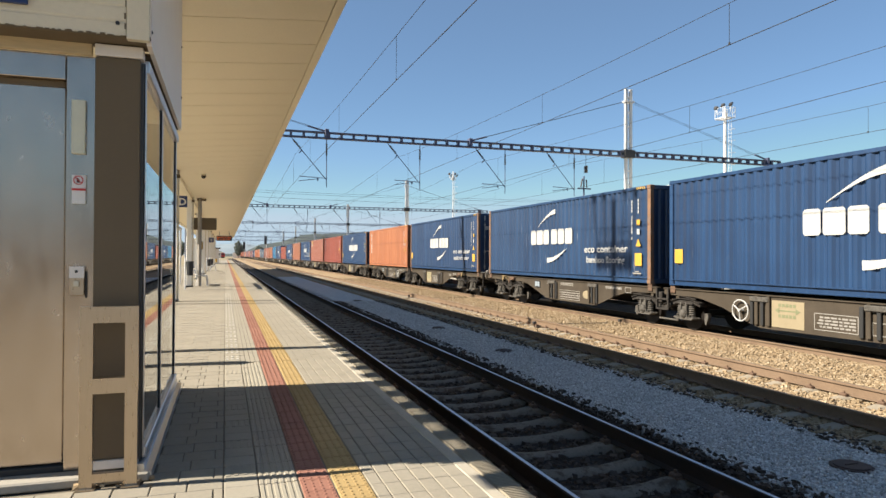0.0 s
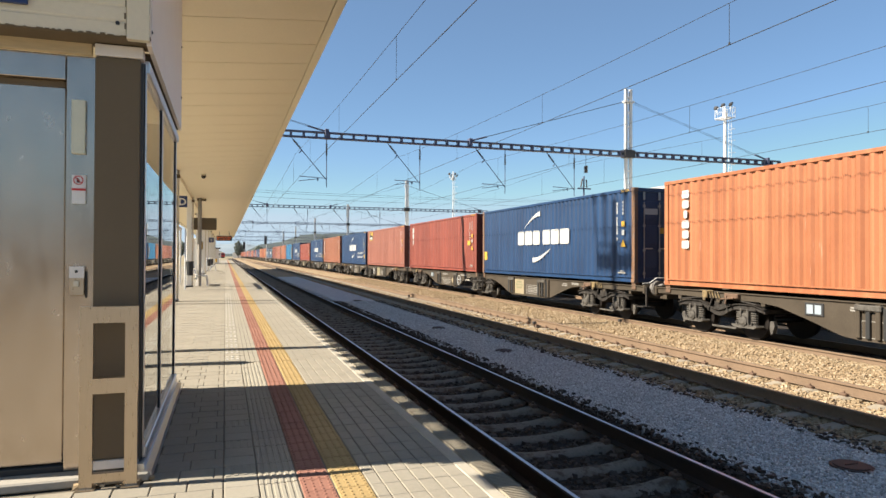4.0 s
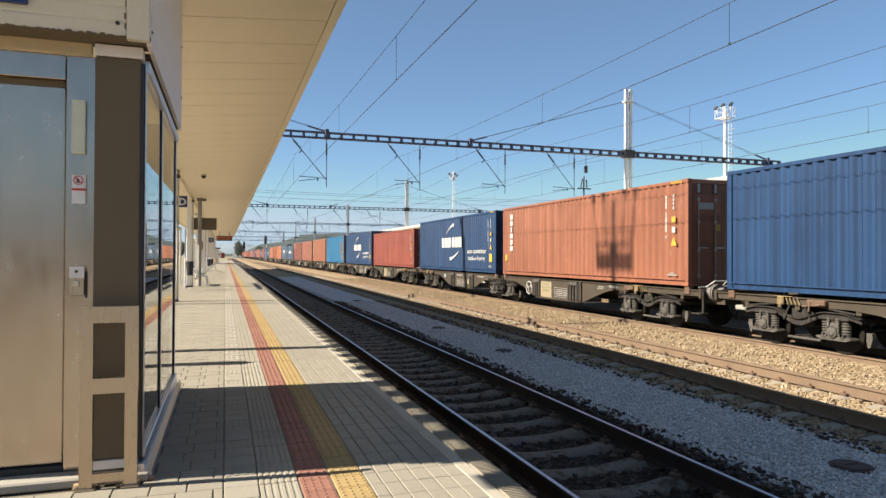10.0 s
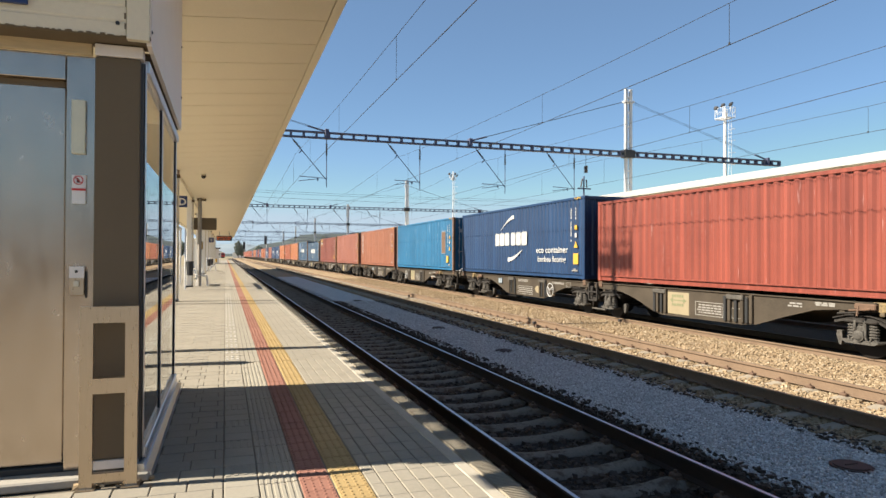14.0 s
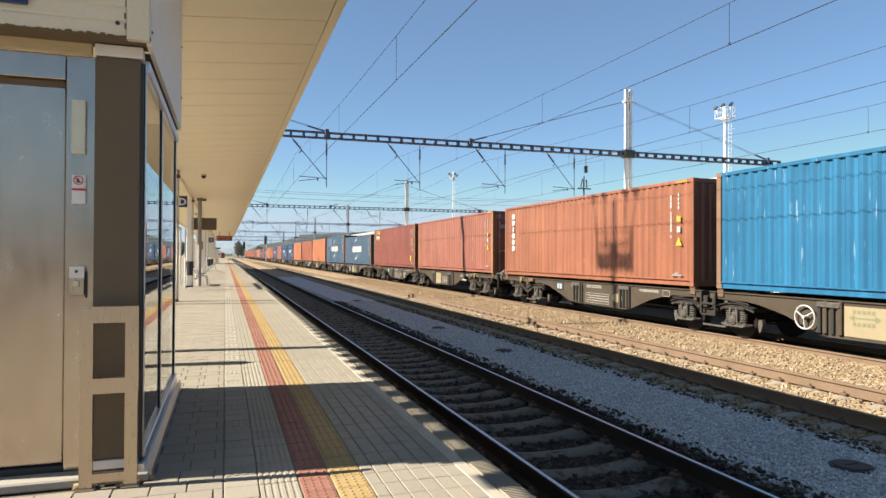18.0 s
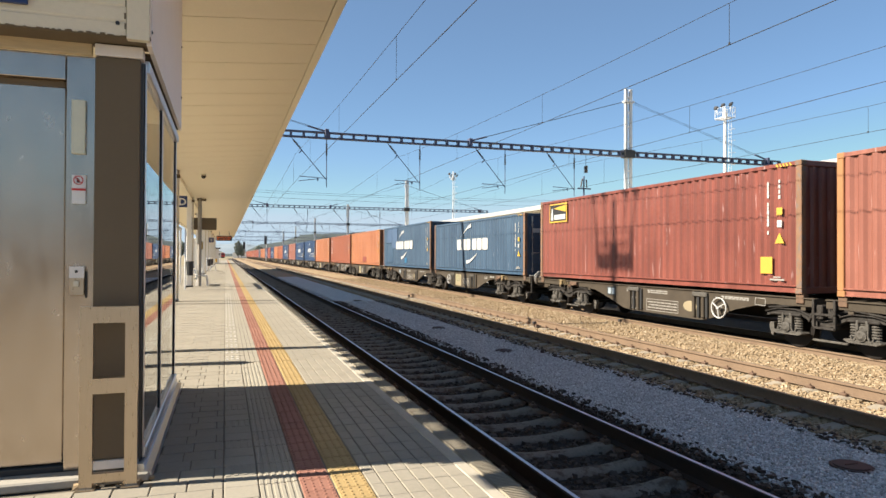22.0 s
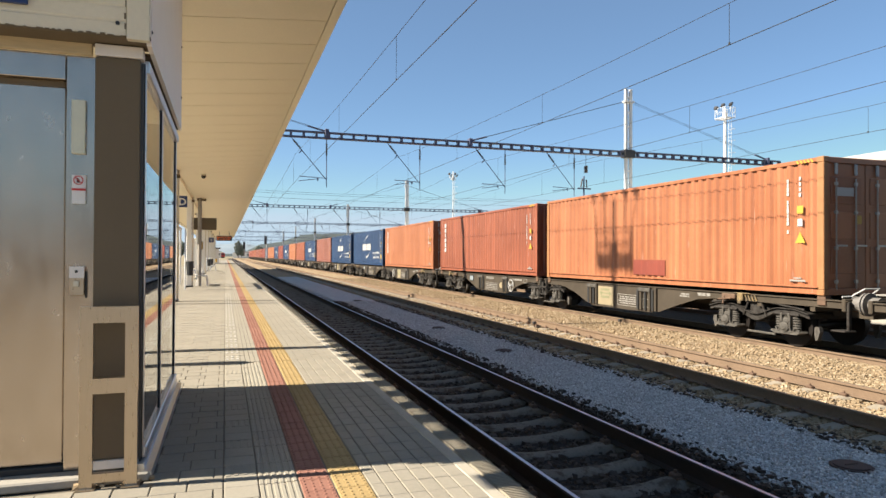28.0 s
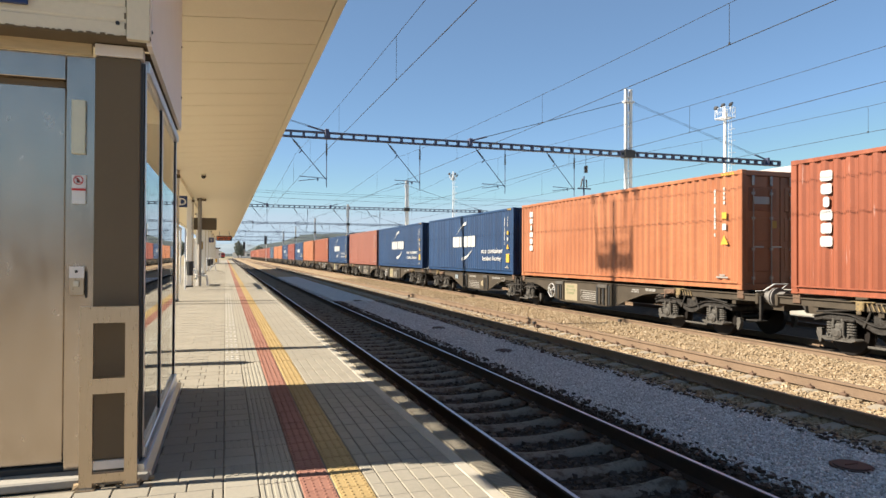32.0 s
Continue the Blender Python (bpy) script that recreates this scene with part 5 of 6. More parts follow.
def build_wagon(i, near, wheel_on):
    """An articulated flat wagon for two containers on three bogies; its origin is under the near container's near end, at the rail head."""
    w = thing("container_wagon", TRACK_3, near_end(2 * i), RAIL_3, "dusty grey-brown articulated container flat wagon", "railway wagon", "wagons of the goods train")
    ROLLING.append(w)
    up = -RAIL_3
    top = 0.455 + up

    def sill(far):
        low = [(-0.5, 0.32), (3.3, 0.3), (3.9, 0.24), (4.7, 0.02), (5.5, -0.23), (5.9, -0.27), (9.0, -0.29), (9.4, -0.2), (10.2, 0.08), (10.9, 0.24), (11.3, 0.29), (12.5, 0.3)]
        if far:
            low = [(25.23 - y, z) for y, z in reversed(low)]
        out = [(y, z + up) for y, z in low]
        return Shape().prism(out + [(out[-1][0], top), (out[0][0], top)], "x", -0.012, 0.012).mesh("side_sill", WAGON)

    for far in (0, 1):
        for sx in (-1, 1):
            o = part("side_sill", shared(("sill", far), lambda: sill(far)), None, w)
            o.location.x = sx * 1.13
            f = part("sill_flange", shared(("flange", far), lambda: Shape().cbox(-0.05, 0.05, (-0.5 if not far else 12.73), (12.5 if not far else 25.73), top, top + 0.03, 0.008).mesh("sill_flange", WAGON)), None, o)
        part("cross_frame", shared(("cross", far), lambda: cross_frame(far, top)), None, w)
        # stanchions on the deep part of the sill
        for y in ((9.1, 8.75, 6.3, 5.88, 5.6) if not far else (25.23 - 9.1, 25.23 - 8.75, 25.23 - 6.3, 25.23 - 5.88)):
            for sx in ((-1,) if not near else (-1, 1)):
                o = part("stanchion", shared("stanchion", lambda: Shape().cbox(-0.045, 0.045, -0.05, 0.05, 0.42, top + 0.0, 0.012).mesh("stanchion", WAGON)), None, w)
                o.location = (sx * 1.16, y, 0)
        if near:
            # black bars stand in for the dark open slots in the sill
            for y in ((9.24, 8.93, 6.45, 6.09, 5.74) if not far else (25.23 - 9.24, 25.23 - 8.93, 25.23 - 6.45, 25.23 - 6.09)):
                part("stake", shared("stake", lambda: Shape().cbox(-0.05, 0.0, -0.045, 0.045, 0.42, top - 0.06, 0.01).mesh("stake", BLACK)), None, w, "black bar standing in for a dark slot").location = (-1.15, y, 0)
            for y in ((9.0, 6.1) if not far else (25.23 - 9.0, 25.23 - 6.1)):
                o = part("hinge_bracket", shared("hinge", lambda: Shape().cbox(-0.09, 0.05, -0.28, 0.28, top - 0.14, top - 0.02, 0.02).mesh("hinge_bracket", AXLE)), None, w)
                o.location = (-1.14, y, 0)
    for sx in (-1, 1):
        for y in (0.1, 12.1, 13.13, 25.13):
            o = part("container_pin", shared("pin", lambda: Shape().cbox(-0.08, 0.08, -0.1, 0.1, top - 0.1, 0.56 + up, 0.01).mesh("container_pin", RUSTY)), None, w, "rusty container locking pin")
            o.location = (sx * 1.1, y, 0)
    # bogies
    for y in (1.97, 12.615, 25.23 - 1.97):
        if near:
            b = part("bogie", shared("bogie_frame", bogie_frame), None, w, "dusty two-axle bogie")
            b.location.y = y
            for sy in (-0.9, 0.9):
                ws = part("wheelset", shared("wheelset", wheelset), None, b, "dark steel wheels on an axle")
                ws.location = (0, sy, 0.46)
                for sx in (-1, 1):
                    a = part("axle_box", shared(("axle_box", sx), lambda: axle_box(sx)), None, b)
                    a.location = (sx * 1.02, sy, 0.46)
                    part("brake_block", shared(("brake_block", sx, sy), lambda: brake_block(sx, 1 if sy > 0 else -1)), None, b, "dusty brake block")
                    for dy in (-0.23, 0.23):
                        q = part("coil_spring", shared("spring", coil), None, b)
                        q.location = (sx * 1.02, sy + dy, 0.36)
            part("brake_beam", shared("brake_beam", brake_beam), None, b)
            if y != 12.615:
                part("load_bracket", shared("load_bracket", load_bracket), None, w, "flaking ochre lashing bracket").location = (-1.16, y + 0.35, top + 0.0)
        else:
            b = part("bogie", shared("bogie_far", bogie_far), None, w)
            b.location.y = y
    # buffers, steps and rails at both ends
    for y, d in ((-0.42, -1), (25.65, 1)):
        for sx in (-1, 1):
            o = part("buffer", shared(("buffer", d), lambda: Shape().rod((0, 0, 0), (0, d * 0.17, 0), 0.15, 16).rod((0, d * 0.16, 0), (0, d * 0.24, 0), 0.12, 14).rod((0, d * 0.235, 0), (0, d * 0.275, 0), 0.23, 20).mesh("buffer", BUFFER)), None, w)
            o.location = (sx * 0.875, y, 1.06)
        part("headstock", shared(("headstock", d), lambda: Shape().cbox(-1.2, 1.2, min(0, d * 0.09), max(0, d * 0.09), 0.9, 1.16, 0.015).mesh("headstock", WAGON)), None, w).location.y = y - d * 0.04
        if near:
            hook = Shape().cbox(-0.06, 0.06, min(0, d * 0.2), max(0, d * 0.2), 1.0, 1.12, 0.02).rod((0, d * 0.15, 1.02), (0, d * 0.3, 0.72), 0.035, 8)
            part("coupling", shared(("hook", d), lambda: hook.mesh("coupling", BOGIE)), None, w).location.y = y
            rail = Shape().pipe([(-1.22, 0, 1.2), (-1.0, d * 0.02, 1.21), (-0.92, d * 0.25, 1.37), (-0.55, d * 0.27, 1.37), (-0.5, d * 0.02, 1.21)], 0.016, 6)
            if d < 0:
              part("hand_rail", shared(("hand_rail", d), lambda: rail.mesh("hand_rail", WHITE)), None, w, "white shunter's hand rail").location.y = y
            step = Shape().cbox(-1.3, -0.98, -0.02, 0.3, 0.5, 0.53, 0.008)
            step.cbox(-1.16, -1.08, 0.0, 0.06, 0.52, 1.1, 0.01)
            if d < 0:
              part("step", shared("step", lambda: step.mesh("step", BOGIE)), None, w, "pale worn footstep").location.y = y - 0.1
    part("joint_beam", shared("joint", lambda: Shape().cbox(-0.6, 0.6, 12.2, 13.05, 0.62, 0.95, 0.03).cbox(-1.2, -0.6, 12.55, 12.7, 0.7, 1.0, 0.02).mesh("joint_beam", BOGIE)), None, w)
    if not near:
        return w
    # step frame beside the joint bogie
    fr = Shape()
    for y in (12.25, 12.75):
        fr.cbox(-0.03, 0.03, y - 0.03, y + 0.03, 0.5, 1.12, 0.008)
    fr.cbox(-0.03, 0.03, 12.22, 12.78, 0.5, 0.55, 0.008)
    fr.cbox(-0.03, 0.03, 12.22, 12.78, 0.78, 0.83, 0.008)
    part("joint_step", shared("joint_step", lambda: fr.mesh("joint_step", BOGIE)), None, w).location.x = -1.2
    # plates and stencils
    o = part("route_plate", shared("route_plate", lambda: Shape().cbox(-0.006, 0, 7.8, 8.68, 0.42, 1.02, 0.002).mesh("route_plate", CREAMP)), None, w, "cream plate with a green double arrow")
    o.location.x = -1.145
    ar = Shape()
    ar.prism([(7.9, 0.80), (8.02, 0.87), (8.02, 0.73)], "x", -0.011, -0.007).prism([(8.58, 0.80), (8.46, 0.87), (8.46, 0.73)], "x", -0.011, -0.007).box(-0.011, -0.007, 8.0, 8.48, 0.785, 0.815)
    for z in (0.92, 0.68):
        for q in range(5):
            ar.box(-0.011, -0.007, 8.02 + q * 0.1, 8.09 + q * 0.1, z - 0.035, z + 0.035)
    part("green_arrow", shared("green_arrow", lambda: ar.mesh("green_arrow", GREEN)), None, o)
    rnd = random.Random(3)
    st = Shape()
    for y0, y1, z0, z1, n in ((6.6, 7.5, 0.52, 0.78, 4), (4.2, 4.6, 0.9, 1.02, 2), (3.4, 3.9, 0.98, 1.06, 2), (18.9, 19.6, 0.92, 1.02, 2), (17.6, 18.5, 0.93, 1.04, 2), (17.2, 18.5, 0.48, 0.72, 3), (14.6, 15.5, 0.95, 1.03, 2)):
        rows = n
        for r in range(rows):
            z = z0 + (z1 - z0) * (r + 0.5) / rows
            y = y0
            while y < y1 - 0.05:
                wd = rnd.uniform(0.05, 0.17)
                st.box(-0.004, 0, y, min(y1, y + wd), z - 0.018, z + 0.018)
                y += wd + 0.03
    for y0, y1, z0, z1 in ((17.15, 18.55, 0.44, 0.76), (18.75, 19.3, 0.44, 0.76), (6.55, 7.55, 0.48, 0.82), (5.95, 6.25, 0.5, 0.74), (14.1, 14.4, 0.88, 1.04)):
        for za in (z0, z1):
            st.box(-0.004, 0, y0, y1, za - 0.008, za + 0.008)
        for ya in (y0, y1):
            st.box(-0.004, 0, ya - 0.008, ya + 0.008, z0, z1)
    o = part("stencilled_data", shared("stencils", lambda: st.mesh("stencilled_data", GREYPRINT)), None, w, "faded white stencilled data lines")
    o["kind"] = "stuff"
    o.location.x = -1.144
    ov = Shape().add([Vector((-0.003, 13.04 + 3.62 + 0.27 * math.cos(a), 0.68 + 0.14 * math.sin(a))) for a in [2 * math.pi * q / 24 for q in range(24)]], [tuple(range(24))])
    o = part("oval_plate", shared("oval", lambda: ov.mesh("oval_plate", CREAMP)), None, w, "small cream oval plate")
    o.location.x = -1.146
    o = part("card_holder", shared("card", lambda: Shape().cbox(-0.02, 0, 20.14, 20.6, 0.76, 1.03, 0.005).mesh("card_holder", DARKTRIM)), None, w, "black consignment card frame")
    o.location.x = -1.145
    for q in (0, 1):
        part("card", shared(("card_sheet", q), lambda: Shape().box(-0.024, -0.0205, 20.19 + q * 0.2, 20.35 + q * 0.2, 0.8, 0.99).mesh("card", CARD)), None, o, "pale blue-white consignment card")
    yw = 9.55 if wheel_on == 0 else 15.5
    hw = Shape()
    n = 20
    for q in range(n):
        a, b = 2 * math.pi * q / n, 2 * math.pi * (q + 1) / n
        hw.rod((0, 0.25 * math.cos(a), 0.25 * math.sin(a)), (0, 0.25 * math.cos(b), 0.25 * math.sin(b)), 0.018, 6)
    for a in (0.5, 2.6, 4.7):
        hw.rod((-0.03, 0, 0), (0, 0.24 * math.cos(a), 0.24 * math.sin(a)), 0.016, 6)
    hw.rod((-0.05, 0, 0), (0.1, 0, 0), 0.035, 8)
    o = part("brake_wheel", shared("hand_wheel", lambda: hw.mesh("brake_wheel", WHITE)), None, w, "white-painted brake hand wheel")
    o.location = (-1.23, yw, 0.72)
    for y in (4.0, 21.4):
        v = Shape().cbox(-0.1, 0.02, -0.25, 0.2, 0.98, 1.1, 0.02).rod((-0.1, -0.15, 1.0), (-0.1, 0.3, 0.95), 0.02, 6).rod((-0.1, 0.1, 1.05), (-0.14, 0.1, 0.85), 0.02, 6)
        o = part("brake_lever", shared("lever", lambda: v.mesh("brake_lever", RUSTY)), None, w, "rusty brake changeover lever")
        o.location = (-1.15, y - 1.3 if y < 10 else y + 1.3, 0)
    return w


def cross_frame(far, top):
    s = Shape()
    a = 0 if not far else 12.73
    s.box(-0.35, 0.35, a - 0.4 if not far else a, a + 12.5 if not far else a + 12.9, 0.72, top - 0.05)
    for j in range(9):
        y = a + 0.3 + j * 1.45
        s.box(-1.12, 1.12, y, y + 0.12, 0.85, top - 0.02)
    return s.mesh("cross_frame", WAGON)


def bogie_frame():
    s = Shape()
    for sx in (-1, 1):
        x0, x1 = sx * 1.02 - 0.06, sx * 1.02 + 0.06
        upper, lower = [], []
        for q in range(31):
            y = -1.5 + q * 0.1
            f = min(1.0, abs(y) / 0.72)
            f = f * f * (3 - 2 * f)
            mid = 0.585 + 0.215 * f - max(0, abs(y) - 1.15) * 0.25
            half = 0.07 - 0.025 * f
            upper.append((y, mid + half))
            lower.append((y, mid - half))
        for k in range(30):
            s.prism([lower[k], lower[k + 1], upper[k + 1], upper[k]], "x", x0, x1)
            s.prism([upper[k], upper[k + 1], (upper[k + 1][0], upper[k + 1][1] + 0.02), (upper[k][0], upper[k][1] + 0.02)], "x", x0 - 0.05, x1 + 0.05)
        for sy in (-1, 1):
            s.cbox(sx * 1.02 - 0.12, sx * 1.02 + 0.12, sy * 0.9 - 0.36, sy * 0.9 + 0.36, 0.7, 0.76, 0.02)
            s.rod((sx * 1.12, sy * 1.4, 0.86), (sx * 1.12, sy * 0.3, 0.98), 0.02, 6)
            s.rod((sx * 1.1, sy * 0.35, 0.62), (sx * 1.1, sy * 0.18, 0.98), 0.025, 6)
        s.cbox(sx * 0.95 - 0.1, sx * 0.95 + 0.1, -0.2, 0.2, 0.66, 0.98, 0.02)
    s.cbox(-1.0, 1.0, -0.3, 0.3, 0.5, 0.85, 0.04)
    for sy in (-1, 1):
        s.cbox(-1.0, 1.0, sy * 1.4 - 0.05, sy * 1.4 + 0.05, 0.66, 0.78, 0.02)
    return s.mesh("bogie", BOGIE)


def brake_block(sx, sy):
    """The worn shoe that hangs outside a wheel."""
    out = [(sy * y, z) for y, z in ((1.47, 0.5), (1.58, 0.5), (1.6, 0.4), (1.54, 0.22), (1.49, 0.2), (1.46, 0.34))]
    return Shape().prism(out, "x", sx * 0.86 - 0.05, sx * 0.86 + 0.05).mesh("brake_block", AXLE)


def brake_beam():
    s = Shape().cbox(-0.93, -0.87, -0.42, 0.42, 0.2, 0.25, 0.01)
    return s.cbox(0.87, 0.93, -0.42, 0.42, 0.2, 0.25, 0.01).mesh("brake_beam", AXLE)


def axle_box(sx):
    s = Shape().cbox(-0.1, 0.1, -0.12, 0.12, -0.13, 0.2, 0.04)
    s.rod((0, 0, 0), (sx * 0.15, 0, 0), 0.115, 16)
    s.rod((sx * 0.15, 0, 0), (sx * 0.18, 0, 0), 0.1, 16, 0.06)
    s.prism([(-0.4, -0.12), (-0.3, -0.165), (0.3, -0.165), (0.4, -0.12), (0.38, -0.09), (-0.38, -0.09)], "x", -0.12, 0.12)
    for sy in (-1, 1):
        s.pipe([(sx * 0.105, sy * 0.125, 0.24), (sx * 0.115, sy * 0.125, -0.02), (sx * 0.115, sy * 0.16, -0.1), (sx * 0.115, sy * 0.22, -0.1), (sx * 0.11, sy * 0.25, -0.02)], 0.02, 6)
        s.cbox(0.0 if sx > 0 else -0.13, 0.13 if sx > 0 else 0.0, sy * 0.1 - 0.025, sy * 0.1 + 0.025, 0.1, 0.3, 0.01)
    s.cbox(-0.09, 0.09, -0.07, 0.07, 0.2, 0.3, 0.02)
    return s.mesh("axle_box", AXLE)


def load_bracket():
    """A flaking lashing bracket with a hatched warning plate beside it."""
    s = Shape().cbox(-0.07, 0.0, -0.09, 0.09, -0.15, 0.03, 0.02)
    s.cbox(-0.09, -0.05, -0.05, 0.05, -0.22, -0.1, 0.015).cbox(-0.05, 0.0, -0.3, 0.2, 0.02, 0.045, 0.008)
    for q in range(4):
        y = -0.5 + q * 0.1
        s.prism([(y, -0.13), (y + 0.03, -0.13), (y + 0.1, 0.02), (y + 0.07, 0.02)], "x", -0.02, -0.006)
    return s.mesh("load_bracket", OCHRE)


def coil():
    prof = [(0.001, 0.0)]
    for j in range(6):
        z = j * 0.055
        prof += [(0.07, z), (0.095, z + 0.012), (0.095, z + 0.03), (0.07, z + 0.042)]
    prof += [(0.001, 0.33)]
    return Shape().turned(prof).mesh("coil_spring", AXLE)


def wheelset():
    s = Shape().rod((-1.0, 0, 0), (1.0, 0, 0), 0.08, 10)
    for sx in (-1, 1):
        s.rod((sx * 0.69, 0, 0), (sx * 0.82, 0, 0), 0.46, 28, 0.455)
        s.rod((sx * 0.66, 0, 0), (sx * 0.69, 0, 0), 0.49, 28)
    return s.mesh("wheelset", WHEEL)


def bogie_far():
    s = Shape()
    for sx in (-1, 1):
        s.prism([(-1.4, 0.62), (-1.2, 0.86), (-0.62, 0.82), (-0.3, 0.66), (0.3, 0.66), (0.62, 0.82), (1.2, 0.86), (1.4, 0.62), (0.62, 0.6), (0.3, 0.48), (-0.3, 0.48), (-0.62, 0.6)], "x", sx * 1.02 - 0.06, sx * 1.02 + 0.06)
        for sy in (-0.9, 0.9):
            s.box(sx * 1.02 - 0.1, sx * 1.02 + 0.1, sy - 0.34, sy + 0.34, 0.28, 0.66)
            s.rod((sx * 0.69, sy, 0.46), (sx * 0.82, sy, 0.46), 0.46, 14)
    s.box(-1, 1, -0.3, 0.3, 0.5, 0.85)
    return s.mesh("bogie", BOGIE)


def build_train():
    plan = [
        (BLUE, "eco", "navy blue steel container with white logo and lettering", dict(extra=("far_square",))),
        (WORN_BLUE, "eco", "navy blue container with streaks and rust-brown corner posts", dict(post=RUSTPOST)),
        (BLUE, "eco", "navy blue container with logo, white lettering and rusty posts", dict(doors=True, post=RUSTPOST, extra=("far_square",))),
        (ORANGE, "stack6", "bright orange corrugated steel container with white stacked logo", {}),
        (BLUE, "logo", "navy blue corrugated container with a white logo", dict(doors=True, post=RUSTPOST, extra=("far_square",))),
        (RED, "stack3", "oxide red corrugated container with a yellow label", dict(extra=("end_blocks",))),
        (PINK, "crest", "faded red container with a small black and yellow crest", dict(doors=True)),
        (BLUE, "eco", "dark blue container with white logo and clean lettering", {}),
        (TAN, "stack6", "brick orange container with white stacked logo blocks", dict(doors=True, extra=("far_small",))),
        (BLUE, "eco", "dark blue container with white logo and yellow label", {}),
        (RED, "plain", "low oxide red container with white door bars", dict(doors=True, tall=False)),
        (BLUE, "eco", "dark blue container with white logo, half in mast shadow", {}),
        (CYAN, "patched", "scraped sky blue container with a brown repair patch", dict(doors=True, post=RUSTPOST, extra=("near_square",))),
        (TAN, "stack6", "faded brick red container with white stacked logo", {}),
        (PINK, "plain", "plain faded brick red corrugated container", dict(doors=True, post=OCHREPOST)),
        (BRICK, "crest", "oxide red container with crest and large yellow label", dict(post=RUSTPOST, extra=("near_square",))),
        (PALE, "logo_wide", "low weathered steel blue container with white logo", dict(doors=True, tall=False, post=RUSTPOST)),
        (PALE, "logo", "rust-streaked steel blue container with white logo", dict(post=RUSTPOST, extra=("repaints",))),
        (ORANGE, "patch_low", "orange container with a darker repair patch below", dict(doors=True, post=OCHREPOST)),
        (RUST, "stack6", "brick orange container with white stacked logo, clean paint", {}),
        (ORANGE, "stack6", "bright orange container with scratches and white logo", dict(doors=True)),
        (BLUE, "eco", "navy blue container with white logo beside an orange one", {}),
        (BLUE, "eco", "navy blue container with white logo, behind a twin", {}),
    ]
    far = [PINK, BLUE, RUST, ORANGE, BLUE, RED, BLUE, ORANGE, ORANGE, PALE, RED, RED, RUST, PINK, RED, ORANGE, RED, RUST, RED, PINK, RED]
    names = {BLUE: "navy blue", PINK: "faded red", RUST: "brick orange", ORANGE: "orange", RED: "oxide red", PALE: "steel blue"}
    for k, (m, kind, label, opts) in enumerate(plan):
        build_container(k, m, label, kind, **opts)
    for j, m in enumerate(far):
        k = len(plan) + j
        build_container(k, m, names[m] + " steel container far back on the train", "eco" if m is BLUE else "plain", doors=k % 2 == 0, near=k < 26)
    handwheel = [0, 1, 1, 0, 0, 1, 0, 1, 0, 1, 0]
    for i in range(22):
        build_wagon(i, i < 13, handwheel[i % 11])


SLATE = container_paint("paint_slate_blue", (0.022, 0.052, 0.095), (0.034, 0.07, 0.118), 0.6, 0.5)
LAVENDER = container_paint("paint_violet_blue", (0.038, 0.07, 0.132), (0.052, 0.09, 0.156), 0.6, 0.5)
OCHRE = plain("flaking_ochre_paint", (0.17, 0.118, 0.05), 0.7, vary=0.3, s1=8, relief=0.2, dirt=(0.05, 0.04, 0.03), dirt_at=0.48)
BUFFER = plain("worn_buffer_steel", (0.13, 0.12, 0.11), 0.5, vary=0.2, s1=6, dirt=(0.06, 0.05, 0.04))
PRIMER = plain("pale_primer", (0.1, 0.14, 0.18), 0.7, vary=0.35, s1=5, dirt=(0.03, 0.09, 0.18), dirt_at=0.5)
RUSTPOST = plain("rust_stained_post", (0.16, 0.085, 0.046), 0.7, vary=0.35, s1=3, relief=0.2, shuffle=True, dirt=(0.12, 0.09, 0.075), dirt_at=0.5)
OCHREPOST = plain("ochre_faded_post", (0.25, 0.118, 0.045), 0.6, vary=0.2, s1=3, relief=0.15, shuffle=True)
build_train()

# ---- paving ----
def paver_mesh(w, d, mat, name, joint=0.0025):
    return Shape().cbox(-w / 2 + joint, w / 2 - joint, -d / 2 + 0.0022, d / 2 - 0.0026, -0.05, 0.0, 0.004).mesh(name, mat)


def ribbed_mesh(w, d, mat):
    s = Shape()
    n = 6
    p = w / n
    prof = [(-w / 2 + 0.003, -0.05)]
    for i in range(n):
        x = -w / 2 + i * p
        prof += [(x + 0.006, -0.005), (x + p * 0.22, 0.0), (x + p * 0.72, 0.0), (x + p - 0.006, -0.005)]
    prof += [(w / 2 - 0.003, -0.05)]
    return s.prism(list(reversed(prof)), "y", -d / 2 + 0.003, d / 2 - 0.003).mesh("ribbed_tile", mat)


def blister_mesh(w, d, mat, name, n=4):
    s = Shape().cbox(-w / 2 + 0.003, w / 2 - 0.003, -d / 2 + 0.003, d / 2 - 0.003, -0.05, -0.002, 0.005)
    for i in range(n):
        for j in range(n):
            x, y = (i + 0.5) / n * w - w / 2, (j + 0.5) / n * d - d / 2
            s.rod((x, y, -0.004), (x, y, 0.003), 0.012, 6, 0.007)
    return s.mesh(name, mat)


def slab_mesh(w, d, mat):
    s = Shape().cbox(-w / 2 + 0.003, w / 2 - 0.003, -d / 2 + 0.003, d / 2 - 0.003, -0.05, -0.002, 0.005)
    for i in range(4):
        x = (i + 0.5) / 4 * w - w / 2
        s.cbox(x - w * 0.07, x + w * 0.07, -d * 0.47, d * 0.47, -0.004, 0.001, 0.002)
    return s.mesh("tactile_slab", mat)


